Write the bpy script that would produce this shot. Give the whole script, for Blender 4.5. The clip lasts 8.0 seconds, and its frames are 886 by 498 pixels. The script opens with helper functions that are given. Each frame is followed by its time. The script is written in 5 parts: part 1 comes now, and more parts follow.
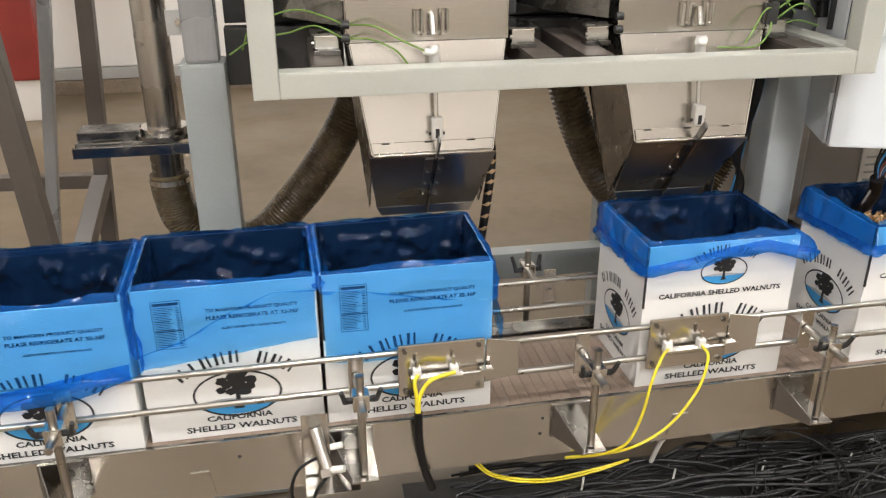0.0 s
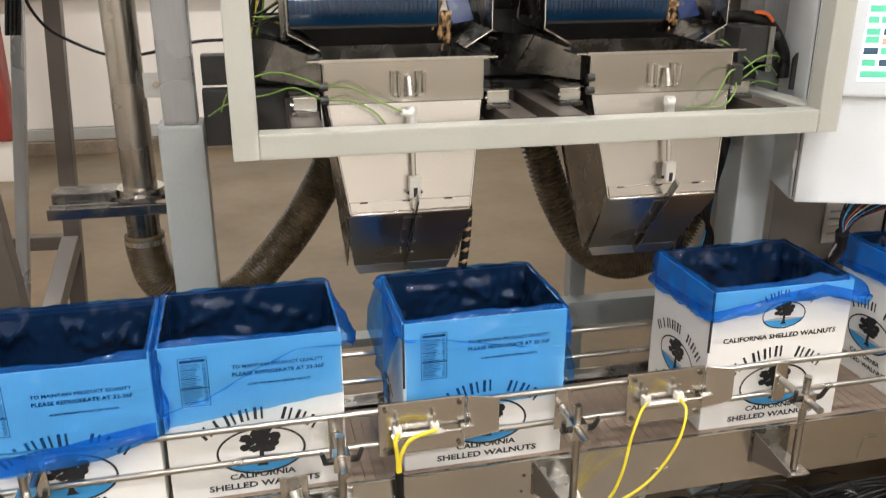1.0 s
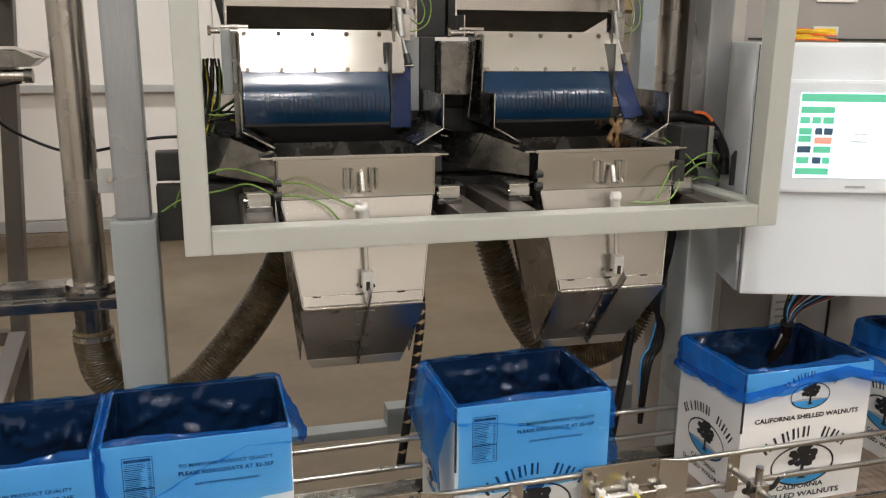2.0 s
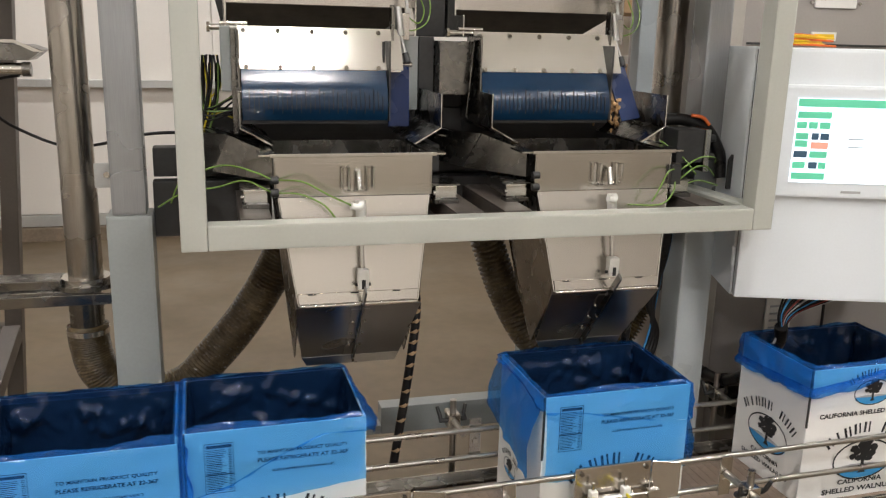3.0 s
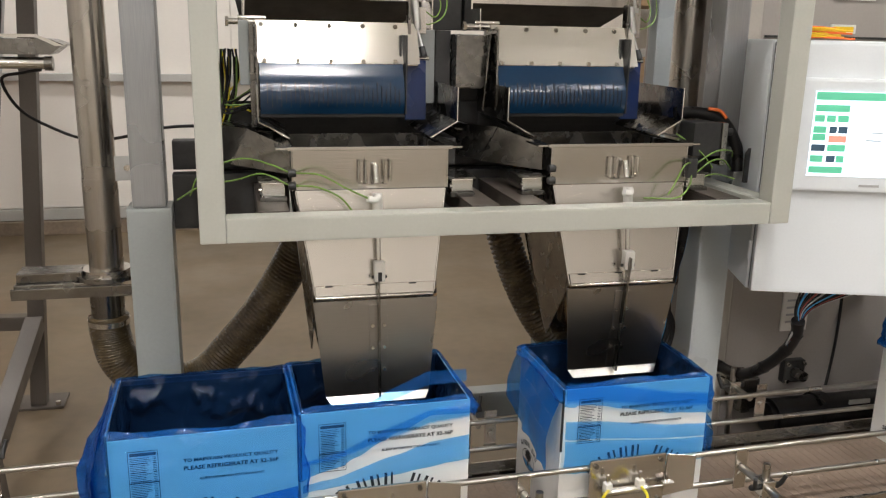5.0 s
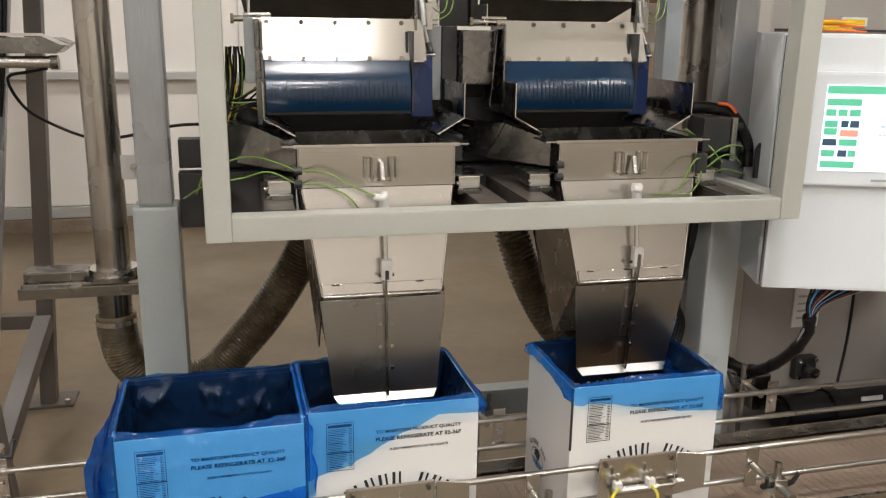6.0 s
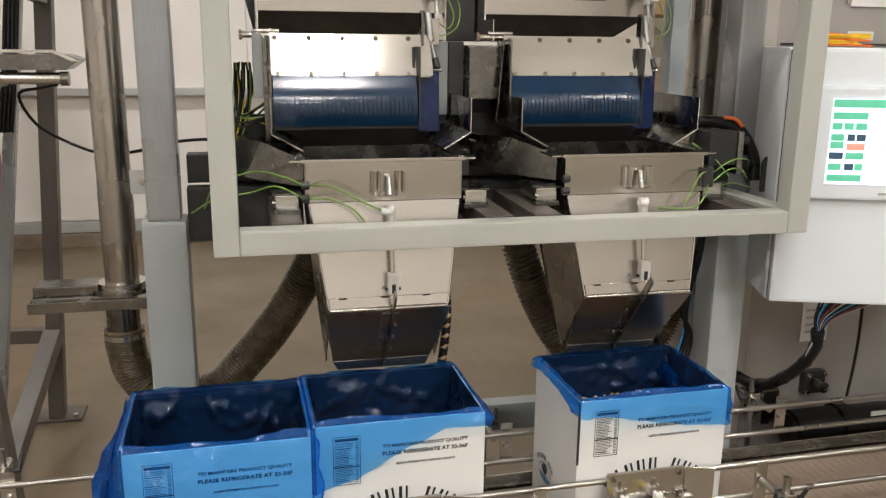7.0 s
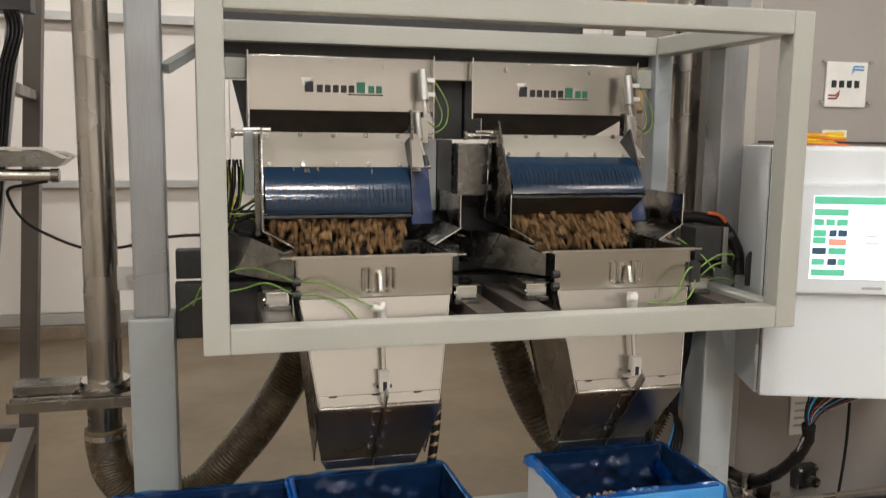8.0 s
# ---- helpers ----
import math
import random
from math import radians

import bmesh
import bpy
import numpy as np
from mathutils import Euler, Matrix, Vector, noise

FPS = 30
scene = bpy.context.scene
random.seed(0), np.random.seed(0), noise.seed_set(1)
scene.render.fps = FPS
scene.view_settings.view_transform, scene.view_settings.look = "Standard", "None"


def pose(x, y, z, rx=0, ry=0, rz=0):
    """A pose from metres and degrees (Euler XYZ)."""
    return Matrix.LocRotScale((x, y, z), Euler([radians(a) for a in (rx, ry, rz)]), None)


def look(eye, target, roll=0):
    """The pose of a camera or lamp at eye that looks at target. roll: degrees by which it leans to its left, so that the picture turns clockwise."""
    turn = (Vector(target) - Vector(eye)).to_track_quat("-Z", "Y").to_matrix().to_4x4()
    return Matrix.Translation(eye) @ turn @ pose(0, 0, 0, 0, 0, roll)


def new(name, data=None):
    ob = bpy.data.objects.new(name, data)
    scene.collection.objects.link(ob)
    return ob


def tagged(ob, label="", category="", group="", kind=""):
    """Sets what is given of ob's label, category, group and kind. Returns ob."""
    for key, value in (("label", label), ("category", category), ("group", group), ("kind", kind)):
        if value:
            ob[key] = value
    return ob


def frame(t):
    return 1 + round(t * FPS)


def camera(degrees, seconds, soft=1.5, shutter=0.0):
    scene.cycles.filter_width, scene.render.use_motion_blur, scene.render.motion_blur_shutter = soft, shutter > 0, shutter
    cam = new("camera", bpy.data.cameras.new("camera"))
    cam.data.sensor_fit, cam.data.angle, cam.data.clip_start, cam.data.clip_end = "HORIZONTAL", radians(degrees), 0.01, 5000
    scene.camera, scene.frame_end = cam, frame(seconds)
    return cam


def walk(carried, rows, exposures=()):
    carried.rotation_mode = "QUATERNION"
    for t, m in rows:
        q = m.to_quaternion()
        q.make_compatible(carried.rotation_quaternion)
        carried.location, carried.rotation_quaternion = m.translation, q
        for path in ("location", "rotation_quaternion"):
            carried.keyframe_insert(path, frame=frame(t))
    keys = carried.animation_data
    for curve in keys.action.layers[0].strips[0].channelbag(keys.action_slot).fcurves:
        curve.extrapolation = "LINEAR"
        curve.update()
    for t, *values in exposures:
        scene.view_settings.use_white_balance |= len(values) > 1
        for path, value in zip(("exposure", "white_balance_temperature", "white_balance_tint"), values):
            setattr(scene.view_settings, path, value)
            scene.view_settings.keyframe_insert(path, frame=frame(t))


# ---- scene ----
cam = camera(55.0, 8.0, soft=1.2, shutter=0.3)
PATH = [
    (0, (0.091, -1.774, 1.689), (0.401, 0.025, 0.873), -0.2),
    (0.5, (0.072, -1.778, 1.69), (0.417, 0.032, 0.913), 0.1),
    (1, (0.065, -1.782, 1.695), (0.458, 0.053, 1.003), -0.0),
    (1.5, (0.084, -1.803, 1.705), (0.524, 0.065, 1.143), -0.0),
    (2, (0.079, -1.8, 1.705), (0.577, 0.075, 1.218), 0.5),
    (3.5, (0.078, -1.808, 1.703), (0.579, 0.065, 1.214), 1.6),
    (4, (0.077, -1.816, 1.706), (0.566, 0.059, 1.212), 1.5),
    (4.5, (0.077, -1.82, 1.704), (0.554, 0.057, 1.208), 1.4),
    (6, (0.086, -1.802, 1.705), (0.532, 0.08, 1.194), 0.8),
    (6.5, (0.087, -1.804, 1.703), (0.522, 0.081, 1.196), 0.7),
    (7, (0.088, -1.808, 1.705), (0.517, 0.086, 1.227), 0.6),
    (7.5, (0.088, -1.817, 1.708), (0.527, 0.092, 1.308), 0.5),
    (8, (0.056, -1.798, 1.722), (0.544, 0.122, 1.449), 0.7),
]
walk(cam, [(t, look(eye, target, roll)) for t, eye, target, roll in PATH], exposures=((0, 0.51, 6140, 10), (1.0, 0.49, 6180, 10), (2.0, 0.03, 6185, 10), (3.5, 0.07, 6200, 10), (6.5, 0.06, 6230, 10), (7.5, 0.08, 6230, 10), (8.0, 0.0, 6270, 10)))

# ---------- world and light ----------
world = bpy.data.worlds.new("world")
scene.world = world
world.use_nodes = True
wn = world.node_tree.nodes
wn["Background"].inputs[0].default_value = (0.9, 0.95, 1.0, 1)
wn["Background"].inputs[1].default_value = 0.05

# the row at y -7.85 is an added fill that brightens upright front faces
LAMPS = [(x, y) for x in (-2.7, 0.62, 3.9) for y in (-7.85, -4.8, -1.88, 3.2)]
LAMP_Z = 5.0
for lx, ly in LAMPS:
    ld = bpy.data.lights.new("ceiling_lamp_light", "AREA")
    ld.shape, ld.size, ld.size_y, ld.energy, ld.color = "RECTANGLE", 0.46, 0.30, 57.0, (1.0, 0.962, 0.915)
    new("ceiling_lamp_light", ld).matrix_world = pose(lx, ly, LAMP_Z - 0.07)


# ---------- materials ----------
def ramp_noise(nt, scale, c0, c1, lo=0.35, hi=0.65, detail=6.0, stretch=None):
    n = nt.nodes
    tc = n.new("ShaderNodeTexCoord")
    mp = n.new("ShaderNodeMapping")
    if stretch:
        mp.inputs["Scale"].default_value = stretch
    nz = n.new("ShaderNodeTexNoise")
    nz.inputs["Scale"].default_value, nz.inputs["Detail"].default_value = scale, detail
    cr = n.new("ShaderNodeValToRGB")
    cr.color_ramp.elements[0].position, cr.color_ramp.elements[1].position = lo, hi
    cr.color_ramp.elements[0].color, cr.color_ramp.elements[1].color = (*c0, 1), (*c1, 1)
    nt.links.new(tc.outputs["Object"], mp.inputs[0])
    nt.links.new(mp.outputs[0], nz.inputs["Vector"])
    nt.links.new(nz.outputs["Fac"], cr.inputs[0])
    return nz, cr


def material(name, col, rough=0.5, metal=0.0, var=0.12, scale=6.0, fine=90.0, bump=0.1, stretch=None, coat=0.0, rvar=0.12):
    """A surface with broad stains, fine grain, uneven gloss and slight relief."""
    m = bpy.data.materials.new(name)
    m.use_nodes = True
    nt = m.node_tree
    b = nt.nodes["Principled BSDF"]
    dark = tuple(c * (1 - var) for c in col)
    lite = tuple(min(1.0, c * (1 + var)) for c in col)
    _, c1 = ramp_noise(nt, scale, dark, lite, 0.25, 0.75, 2.0)
    nz, c2 = ramp_noise(nt, fine, (1 - var * 0.6,) * 3, (1.0, 1.0, 1.0), stretch=stretch)
    mx = nt.nodes.new("ShaderNodeMixRGB")
    mx.blend_type, mx.inputs[0].default_value = "MULTIPLY", 1.0
    nt.links.new(c1.outputs[0], mx.inputs[1])
    nt.links.new(c2.outputs[0], mx.inputs[2])
    nt.links.new(mx.outputs[0], b.inputs["Base Color"])
    _, c3 = ramp_noise(nt, scale * 2.3, (max(0.02, rough - rvar),) * 3, (min(1, rough + rvar),) * 3, 0.25, 0.75, 2.0)
    nt.links.new(c3.outputs[0], b.inputs["Roughness"])
    b.inputs["Metallic"].default_value = metal
    b.inputs["Coat Weight"].default_value = coat
    bp = nt.nodes.new("ShaderNodeBump")
    bp.inputs["Strength"].default_value, bp.inputs["Distance"].default_value = bump, 0.002
    nt.links.new(nz.outputs["Fac"], bp.inputs["Height"])
    nt.links.new(bp.outputs[0], b.inputs["Normal"])
    return m


def film_material(name, tint, body, solid, crease=0.5, depth=0.007, rough=0.16):
    """Thin glossy plastic film that tints what lies behind it."""
    m = bpy.data.materials.new(name)
    m.use_nodes = True
    nt = m.node_tree
    b = nt.nodes["Principled BSDF"]
    b.inputs["Base Color"].default_value = (*body, 1)
    b.inputs["Roughness"].default_value = rough
    b.inputs["Specular IOR Level"].default_value = 0.7
    n = nt.nodes
    tc, wob, add, vor = n.new("ShaderNodeTexCoord"), n.new("ShaderNodeTexNoise"), n.new("ShaderNodeVectorMath"), n.new("ShaderNodeTexVoronoi")
    wob.inputs["Scale"].default_value, wob.inputs["Detail"].default_value = 7.0, 1.0
    add.operation = "MULTIPLY_ADD"
    add.inputs[1].default_value = (0.16, 0.16, 0.16)
    vor.inputs["Scale"].default_value = 11.0
    nt.links.new(tc.outputs["Object"], wob.inputs["Vector"])
    nt.links.new(wob.outputs["Color"], add.inputs[0])
    nt.links.new(tc.outputs["Object"], add.inputs[2])
    nt.links.new(add.outputs[0], vor.inputs["Vector"])
    bp = nt.nodes.new("ShaderNodeBump")
    bp.inputs["Strength"].default_value, bp.inputs["Distance"].default_value = crease, depth
    nt.links.new(vor.outputs["Distance"], bp.inputs["Height"])
    nt.links.new(bp.outputs[0], b.inputs["Normal"])
    tr = nt.nodes.new("ShaderNodeBsdfTransparent")
    tr.inputs[0].default_value = (*tint, 1)
    mx = nt.nodes.new("ShaderNodeMixShader")
    mx.inputs[0].default_value = solid
    nt.links.new(tr.outputs[0], mx.inputs[1])
    nt.links.new(b.outputs[0], mx.inputs[2])
    nt.links.new(mx.outputs[0], nt.nodes["Material Output"].inputs["Surface"])
    return m


def glow(name, col, strength):
    m = bpy.data.materials.new(name)
    m.use_nodes = True
    b = m.node_tree.nodes["Principled BSDF"]
    b.inputs["Base Color"].default_value = (*col, 1)
    b.inputs["Roughness"].default_value = 0.3
    b.inputs["Emission Color"].default_value = (*col, 1)
    b.inputs["Emission Strength"].default_value = strength
    return m


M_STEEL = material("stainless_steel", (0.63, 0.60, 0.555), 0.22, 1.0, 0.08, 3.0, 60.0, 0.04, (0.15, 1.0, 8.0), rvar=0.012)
M_PLATE = material("satin_steel_plate", (0.56, 0.52, 0.455), 0.11, 0.4, 0.03, 2.0, 60.0, 0.02, (0.15, 1.0, 8.0), rvar=0.01)
M_STEEL_POL = material("polished_steel", (0.68, 0.66, 0.62), 0.18, 1.0, 0.08, 5.0, 80.0, 0.03, (8.0, 8.0, 0.2), rvar=0.04)
M_RAIL = material("brushed_rail_steel", (0.46, 0.435, 0.395), 0.30, 1.0, 0.10, 5.0, 80.0, 0.03, (8.0, 8.0, 0.2), rvar=0.05)
M_ZINC = material("bright_zinc", (0.80, 0.78, 0.73), 0.36, 0.5, 0.05, 8.0, 80.0, 0.03)
M_ZINC2 = material("satin_aluminium", (0.55, 0.54, 0.51), 0.4, 0.8, 0.05, 8.0, 80.0, 0.03)
# hopper stainless, darkened for the dim reflections of the closed doors
M_DOOR = material("darkened_door_steel", (0.34, 0.328, 0.31), 0.29, 1.0, 0.06, 3.0, 60.0, 0.03, (0.3, 1.0, 6.0), rvar=0.03)
# dull steel parts, and stainless faces whose shade is put into the colour
M_STEEL_DK = material("dull_and_shaded_steel", (0.25, 0.24, 0.222), 0.25, 1.0, 0.28, 9.0, 60.0, 0.06, rvar=0.10)
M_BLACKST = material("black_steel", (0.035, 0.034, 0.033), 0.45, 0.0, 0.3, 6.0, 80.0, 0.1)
M_SLOT = material("slot_shadow_black", (0.004, 0.005, 0.008), 0.6, 0.0, 0.2, 6.0, 80.0, 0.05)
M_FRAME = material("grey_green_paint", (0.44, 0.44, 0.39), 0.38, 0.0, 0.05, 3.0, 140.0, 0.06)
M_PALE = material("pale_blue_grey_paint", (0.36, 0.39, 0.40), 0.35, 0.0, 0.06, 3.0, 140.0, 0.06)
M_POST = material("blue_grey_paint", (0.29, 0.305, 0.295), 0.38, 0.0, 0.07, 3.0, 140.0, 0.06)
# post paint lightened to put light on the right post, which stands in shade
M_POST_LT = material("brightened_blue_grey_paint", (0.50, 0.53, 0.53), 0.36, 0.0, 0.05, 3.0, 140.0, 0.06)
M_TUBE = material("mill_steel_tube", (0.34, 0.345, 0.35), 0.33, 0.6, 0.15, 3.0, 60.0, 0.05, (8.0, 8.0, 0.3))
M_PIPE = material("dull_pipe_steel", (0.47, 0.44, 0.40), 0.26, 1.0, 0.12, 3.0, 60.0, 0.05, (8.0, 8.0, 0.3))
M_STAND = material("brown_grey_paint", (0.095, 0.079, 0.066), 0.42, 0.0, 0.12, 3.0, 90.0, 0.08)
M_CAB = material("cabinet_grey_paint", (0.76, 0.79, 0.81), 0.42, 0.0, 0.03, 2.0, 160.0, 0.05)
M_MACHINE_LT = material("pale_taupe_paint", (0.42, 0.385, 0.34), 0.45, 0.0, 0.06, 2.0, 120.0, 0.05)
M_MACHINE = material("taupe_paint", (0.33, 0.30, 0.272), 0.45, 0.0, 0.06, 2.0, 120.0, 0.05)
M_FLOOR = material("polished_concrete", (0.155, 0.114, 0.068), 0.38, 0.0, 0.22, 0.9, 14.0, 0.12, rvar=0.1)
M_WALL = material("white_wall_panel", (0.78, 0.74, 0.68), 0.5, 0.0, 0.03, 0.8, 60.0, 0.05)
M_CURB = material("wall_base_concrete", (0.22, 0.17, 0.12), 0.7, 0.0, 0.3, 5.0, 40.0, 0.3)
M_GIRT = material("galvanised_girt", (0.50, 0.50, 0.48), 0.4, 0.4, 0.08, 3.0, 60.0, 0.05)
M_CARD = material("white_cardboard", (0.80, 0.78, 0.74), 0.6, 0.0, 0.03, 5.0, 70.0, 0.08, (1.0, 1.0, 6.0))
M_KRAFT = material("kraft_board", (0.36, 0.24, 0.13), 0.75, 0.0, 0.1, 6.0, 80.0, 0.1)
M_INK = material("black_ink", (0.015, 0.015, 0.016), 0.5, 0.0, 0.2, 8.0, 120.0, 0.03)
M_INKBLUE = material("blue_ink", (0.05, 0.30, 0.62), 0.5, 0.0, 0.1, 8.0, 120.0, 0.03)
M_INKGREY = material("grey_ink", (0.42, 0.42, 0.42), 0.5, 0.0, 0.1, 8.0, 120.0, 0.03)
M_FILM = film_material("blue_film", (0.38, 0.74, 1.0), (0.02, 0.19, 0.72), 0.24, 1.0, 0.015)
# darker than the front film, for gathered plies and for the sides' shade
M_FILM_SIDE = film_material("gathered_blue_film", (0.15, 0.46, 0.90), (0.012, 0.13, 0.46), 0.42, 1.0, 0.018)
# same film as outside; the carton's dim interior is put into its colour
M_FILM_IN = film_material("shaded_blue_film_inside", (0.07, 0.14, 0.30), (0.009, 0.030, 0.090), 0.5, 1.0, 0.008, 0.09)
M_BELT = material("brown_belt_slat", (0.27, 0.20, 0.15), 0.5, 0.0, 0.2, 9.0, 90.0, 0.1)
M_BLUE = material("blue_plastic", (0.006, 0.028, 0.066), 0.16, 0.0, 0.12, 6.0, 80.0, 0.03, rvar=0.03)
M_BLUE2 = material("dark_blue_plastic", (0.008, 0.022, 0.085), 0.25, 0.0, 0.1, 6.0, 80.0, 0.03)
M_NUT = material("walnut_pieces", (0.48, 0.29, 0.13), 0.6, 0.0, 0.45, 60.0, 220.0, 0.5)
M_YEL = material("yellow_air_hose", (0.75, 0.62, 0.03), 0.3, 0.0, 0.05, 9.0, 90.0, 0.03)
M_TEAL = material("teal_mark", (0.03, 0.16, 0.09), 0.4, 0.0, 0.08, 9.0, 90.0, 0.03)
M_GREEN = material("green_air_hose", (0.17, 0.28, 0.06), 0.25, 0.0, 0.08, 9.0, 90.0, 0.03)
M_CABLE = material("black_cable", (0.009, 0.008, 0.008), 0.36, 0.0, 0.2, 9.0, 90.0, 0.05)
M_CABLE.node_tree.nodes["Principled BSDF"].inputs["Specular IOR Level"].default_value = 0.3
M_HOSE = material("ribbed_clear_hose", (0.10, 0.07, 0.034), 0.2, 0.0, 0.5, 30.0, 130.0, 0.6)
M_WHITEP = material("white_plastic", (0.75, 0.73, 0.68), 0.4, 0.0, 0.05, 9.0, 90.0, 0.03)
M_RED = material("red_paint", (0.25, 0.03, 0.02), 0.45, 0.0, 0.1, 4.0, 90.0, 0.05)
M_ORANGE = material("orange_plastic", (0.8, 0.16, 0.03), 0.4, 0.0, 0.05, 9.0, 90.0, 0.03)
M_BUND = material("yellow_strap", (0.85, 0.55, 0.02), 0.4, 0.0, 0.1, 9.0, 90.0, 0.03)
M_CEIL = material("ceiling_panel", (0.78, 0.76, 0.72), 0.6, 0.0, 0.05, 1.0, 30.0, 0.05)
M_LED = glow("lamp_diffuser", (1.0, 0.955, 0.90), 26.0)
M_SCREEN = glow("screen_white", (0.85, 0.93, 1.0), 1.0)
M_SCREEN_G = glow("screen_green", (0.10, 0.42, 0.25), 0.7)
M_SCREEN_R = glow("screen_red", (0.75, 0.25, 0.18), 0.8)
M_SCREEN_D = glow("screen_dark", (0.03, 0.06, 0.09), 0.8)


# ---------- mesh helpers ----------
def thing(name, label, category, loc=(0, 0, 0), rz=0, group="", kind=""):
    ob = tagged(new(name), label, category, group, kind)
    ob.empty_display_size = 0.05
    ob.matrix_basis = pose(*loc, 0, 0, rz)
    return ob


def part(name, bm, mat, parent=None, label="", smooth=False):
    me = bpy.data.meshes.new(name)
    bmesh.ops.recalc_face_normals(bm, faces=bm.faces)
    # crisp rims: round sides do not share their shading with flat end caps
    rims = [e for e in bm.edges if any(len(f.verts) > 4 for f in e.link_faces) and any(len(f.verts) <= 4 and (smooth or f.smooth) for f in e.link_faces)]
    if rims:
        bmesh.ops.split_edges(bm, edges=rims)
    bm.to_mesh(me)
    bm.free()
    me.materials.append(mat)
    if smooth:
        for p in me.polygons:
            p.use_smooth = len(p.vertices) <= 4
    ob = new(name, me)
    ob.parent = parent
    if label:
        tagged(ob, label)
    return ob


def box(x0, x1, y0, y1, z0, z1, bevel=0.0, bm=None):
    own = bmesh.new()
    bmesh.ops.create_cube(own, size=1.0)
    for v in own.verts:
        v.co = Vector(((x0 + x1) / 2 + v.co.x * (x1 - x0), (y0 + y1) / 2 + v.co.y * (y1 - y0), (z0 + z1) / 2 + v.co.z * (z1 - z0)))
    if bevel:
        bmesh.ops.bevel(own, geom=own.edges[:], offset=bevel, segments=2, affect="EDGES", profile=0.7)
    return merge(bm, own)


def merge(bm, own):
    if bm is None:
        return own
    me = bpy.data.meshes.new("scratch")
    own.to_mesh(me)
    own.free()
    bm.from_mesh(me)
    bpy.data.meshes.remove(me)
    return bm


def moved(bm, m):
    bmesh.ops.transform(bm, matrix=m, verts=bm.verts[:])
    return bm


def prism(outline, way, bm=None, bevel=0.0):
    """A plate: a flat outline of points given thickness along way."""
    own = bmesh.new()
    f = own.faces.new([own.verts.new(p) for p in outline])
    ex = bmesh.ops.extrude_face_region(own, geom=[f])
    for v in ex["geom"]:
        if isinstance(v, bmesh.types.BMVert):
            v.co += Vector(way)
    bmesh.ops.recalc_face_normals(own, faces=own.faces)
    if bevel:
        bmesh.ops.bevel(own, geom=own.edges[:], offset=bevel, segments=1, affect="EDGES")
    return merge(bm, own)


def spline(pts, step=6):
    """Points along a smooth line through pts."""
    p = [Vector(q) for q in pts]
    p = [2 * p[0] - p[1]] + p + [2 * p[-1] - p[-2]]
    out = []
    for i in range(1, len(p) - 2):
        a, b, c, d = p[i - 1:i + 3]
        for k in range(step):
            t = k / step
            out.append(0.5 * (2 * b + (c - a) * t + (2 * a - 5 * b + 4 * c - d) * t * t + (3 * b - a - 3 * c + d) * t ** 3))
    return out + [p[-2]]


def sweep(pts, r, n=8, bm=None, caps=True):
    """A round bar along pts; r is one radius or one for each point."""
    own = bm or bmesh.new()
    pts = [Vector(p) for p in pts]
    rs = r if isinstance(r, (list, tuple)) else [r] * len(pts)
    d0 = (pts[1] - pts[0]).normalized()
    u = d0.orthogonal().normalized()
    rings = []
    for i, p in enumerate(pts):
        d = (pts[min(i + 1, len(pts) - 1)] - pts[max(i - 1, 0)]).normalized()
        u = (u - d * u.dot(d)).normalized()
        w = d.cross(u)
        rings.append([own.verts.new(p + (u * math.cos(a) + w * math.sin(a)) * rs[i]) for a in [2 * math.pi * k / n for k in range(n)]])
    for a, b in zip(rings, rings[1:]):
        for k in range(n):
            own.faces.new((a[k], a[(k + 1) % n], b[(k + 1) % n], b[k])).smooth = n >= 8
    if caps:
        own.faces.new(rings[0][::-1])
        own.faces.new(rings[-1])
    return own


def rod(a, b, r, n=12, bm=None):
    return sweep([a, b], r, n, bm)


# ---------- the room ----------
def flat_plane(name, pts, mat, label, category, kind="structure"):
    bm = bmesh.new()
    bm.faces.new([bm.verts.new(p) for p in pts])
    return tagged(part(name, bm, mat), label, category, kind=kind)


X0, X1, Y0, Y1, H = -7.0, 9.0, -10.0, 5.65, 5.4
tagged(part("floor", box(X0 - 0.2, X1 + 0.2, Y0 - 0.2, Y1 + 0.2, -0.2, 0.0), M_FLOOR), "brown-tinted polished concrete factory floor", "floor", kind="structure")
wall_n = tagged(part("wall_north", box(X0, X1, Y1, Y1 + 0.2, 0.0, H), M_WALL), "white insulated metal wall panels with girts", "wall", kind="structure")
k = 0
px = X0 + 0.4
while px < X1:
    part("wall_panel", box(px, min(px + 1.11, X1), Y1 - 0.03, Y1 - 0.002, 0.21, H - 0.02, 0.004), M_WALL, wall_n)
    px += 1.115
part("girt", box(X0, X1, Y1 - 0.11, Y1 - 0.034, 1.24, 1.30, 0.005), M_GIRT, wall_n, "galvanised steel girt")
part("girt", box(X0, X1, Y1 - 0.11, Y1 - 0.034, 2.55, 2.62, 0.005), M_GIRT, wall_n, "galvanised steel girt")
part("base_strip", box(X0, X1, Y1 - 0.07, Y1 - 0.034, 0.115, 0.205, 0.004), M_GIRT, wall_n, "grey metal base strip")
tagged(part("baseboard", box(X0, X1, Y1 - 0.12, Y1 - 0.004, 0.0, 0.11, 0.006), M_CURB), "rough brown concrete curb at the wall foot", "curb", kind="structure")
# unseen walls and ceiling close the room; the pale ceiling brightens steel reflections
tagged(part("wall_south", box(X0, X1, Y0 - 0.2, Y0, 0, H), M_WALL), "plain white wall panel", "wall", kind="structure")
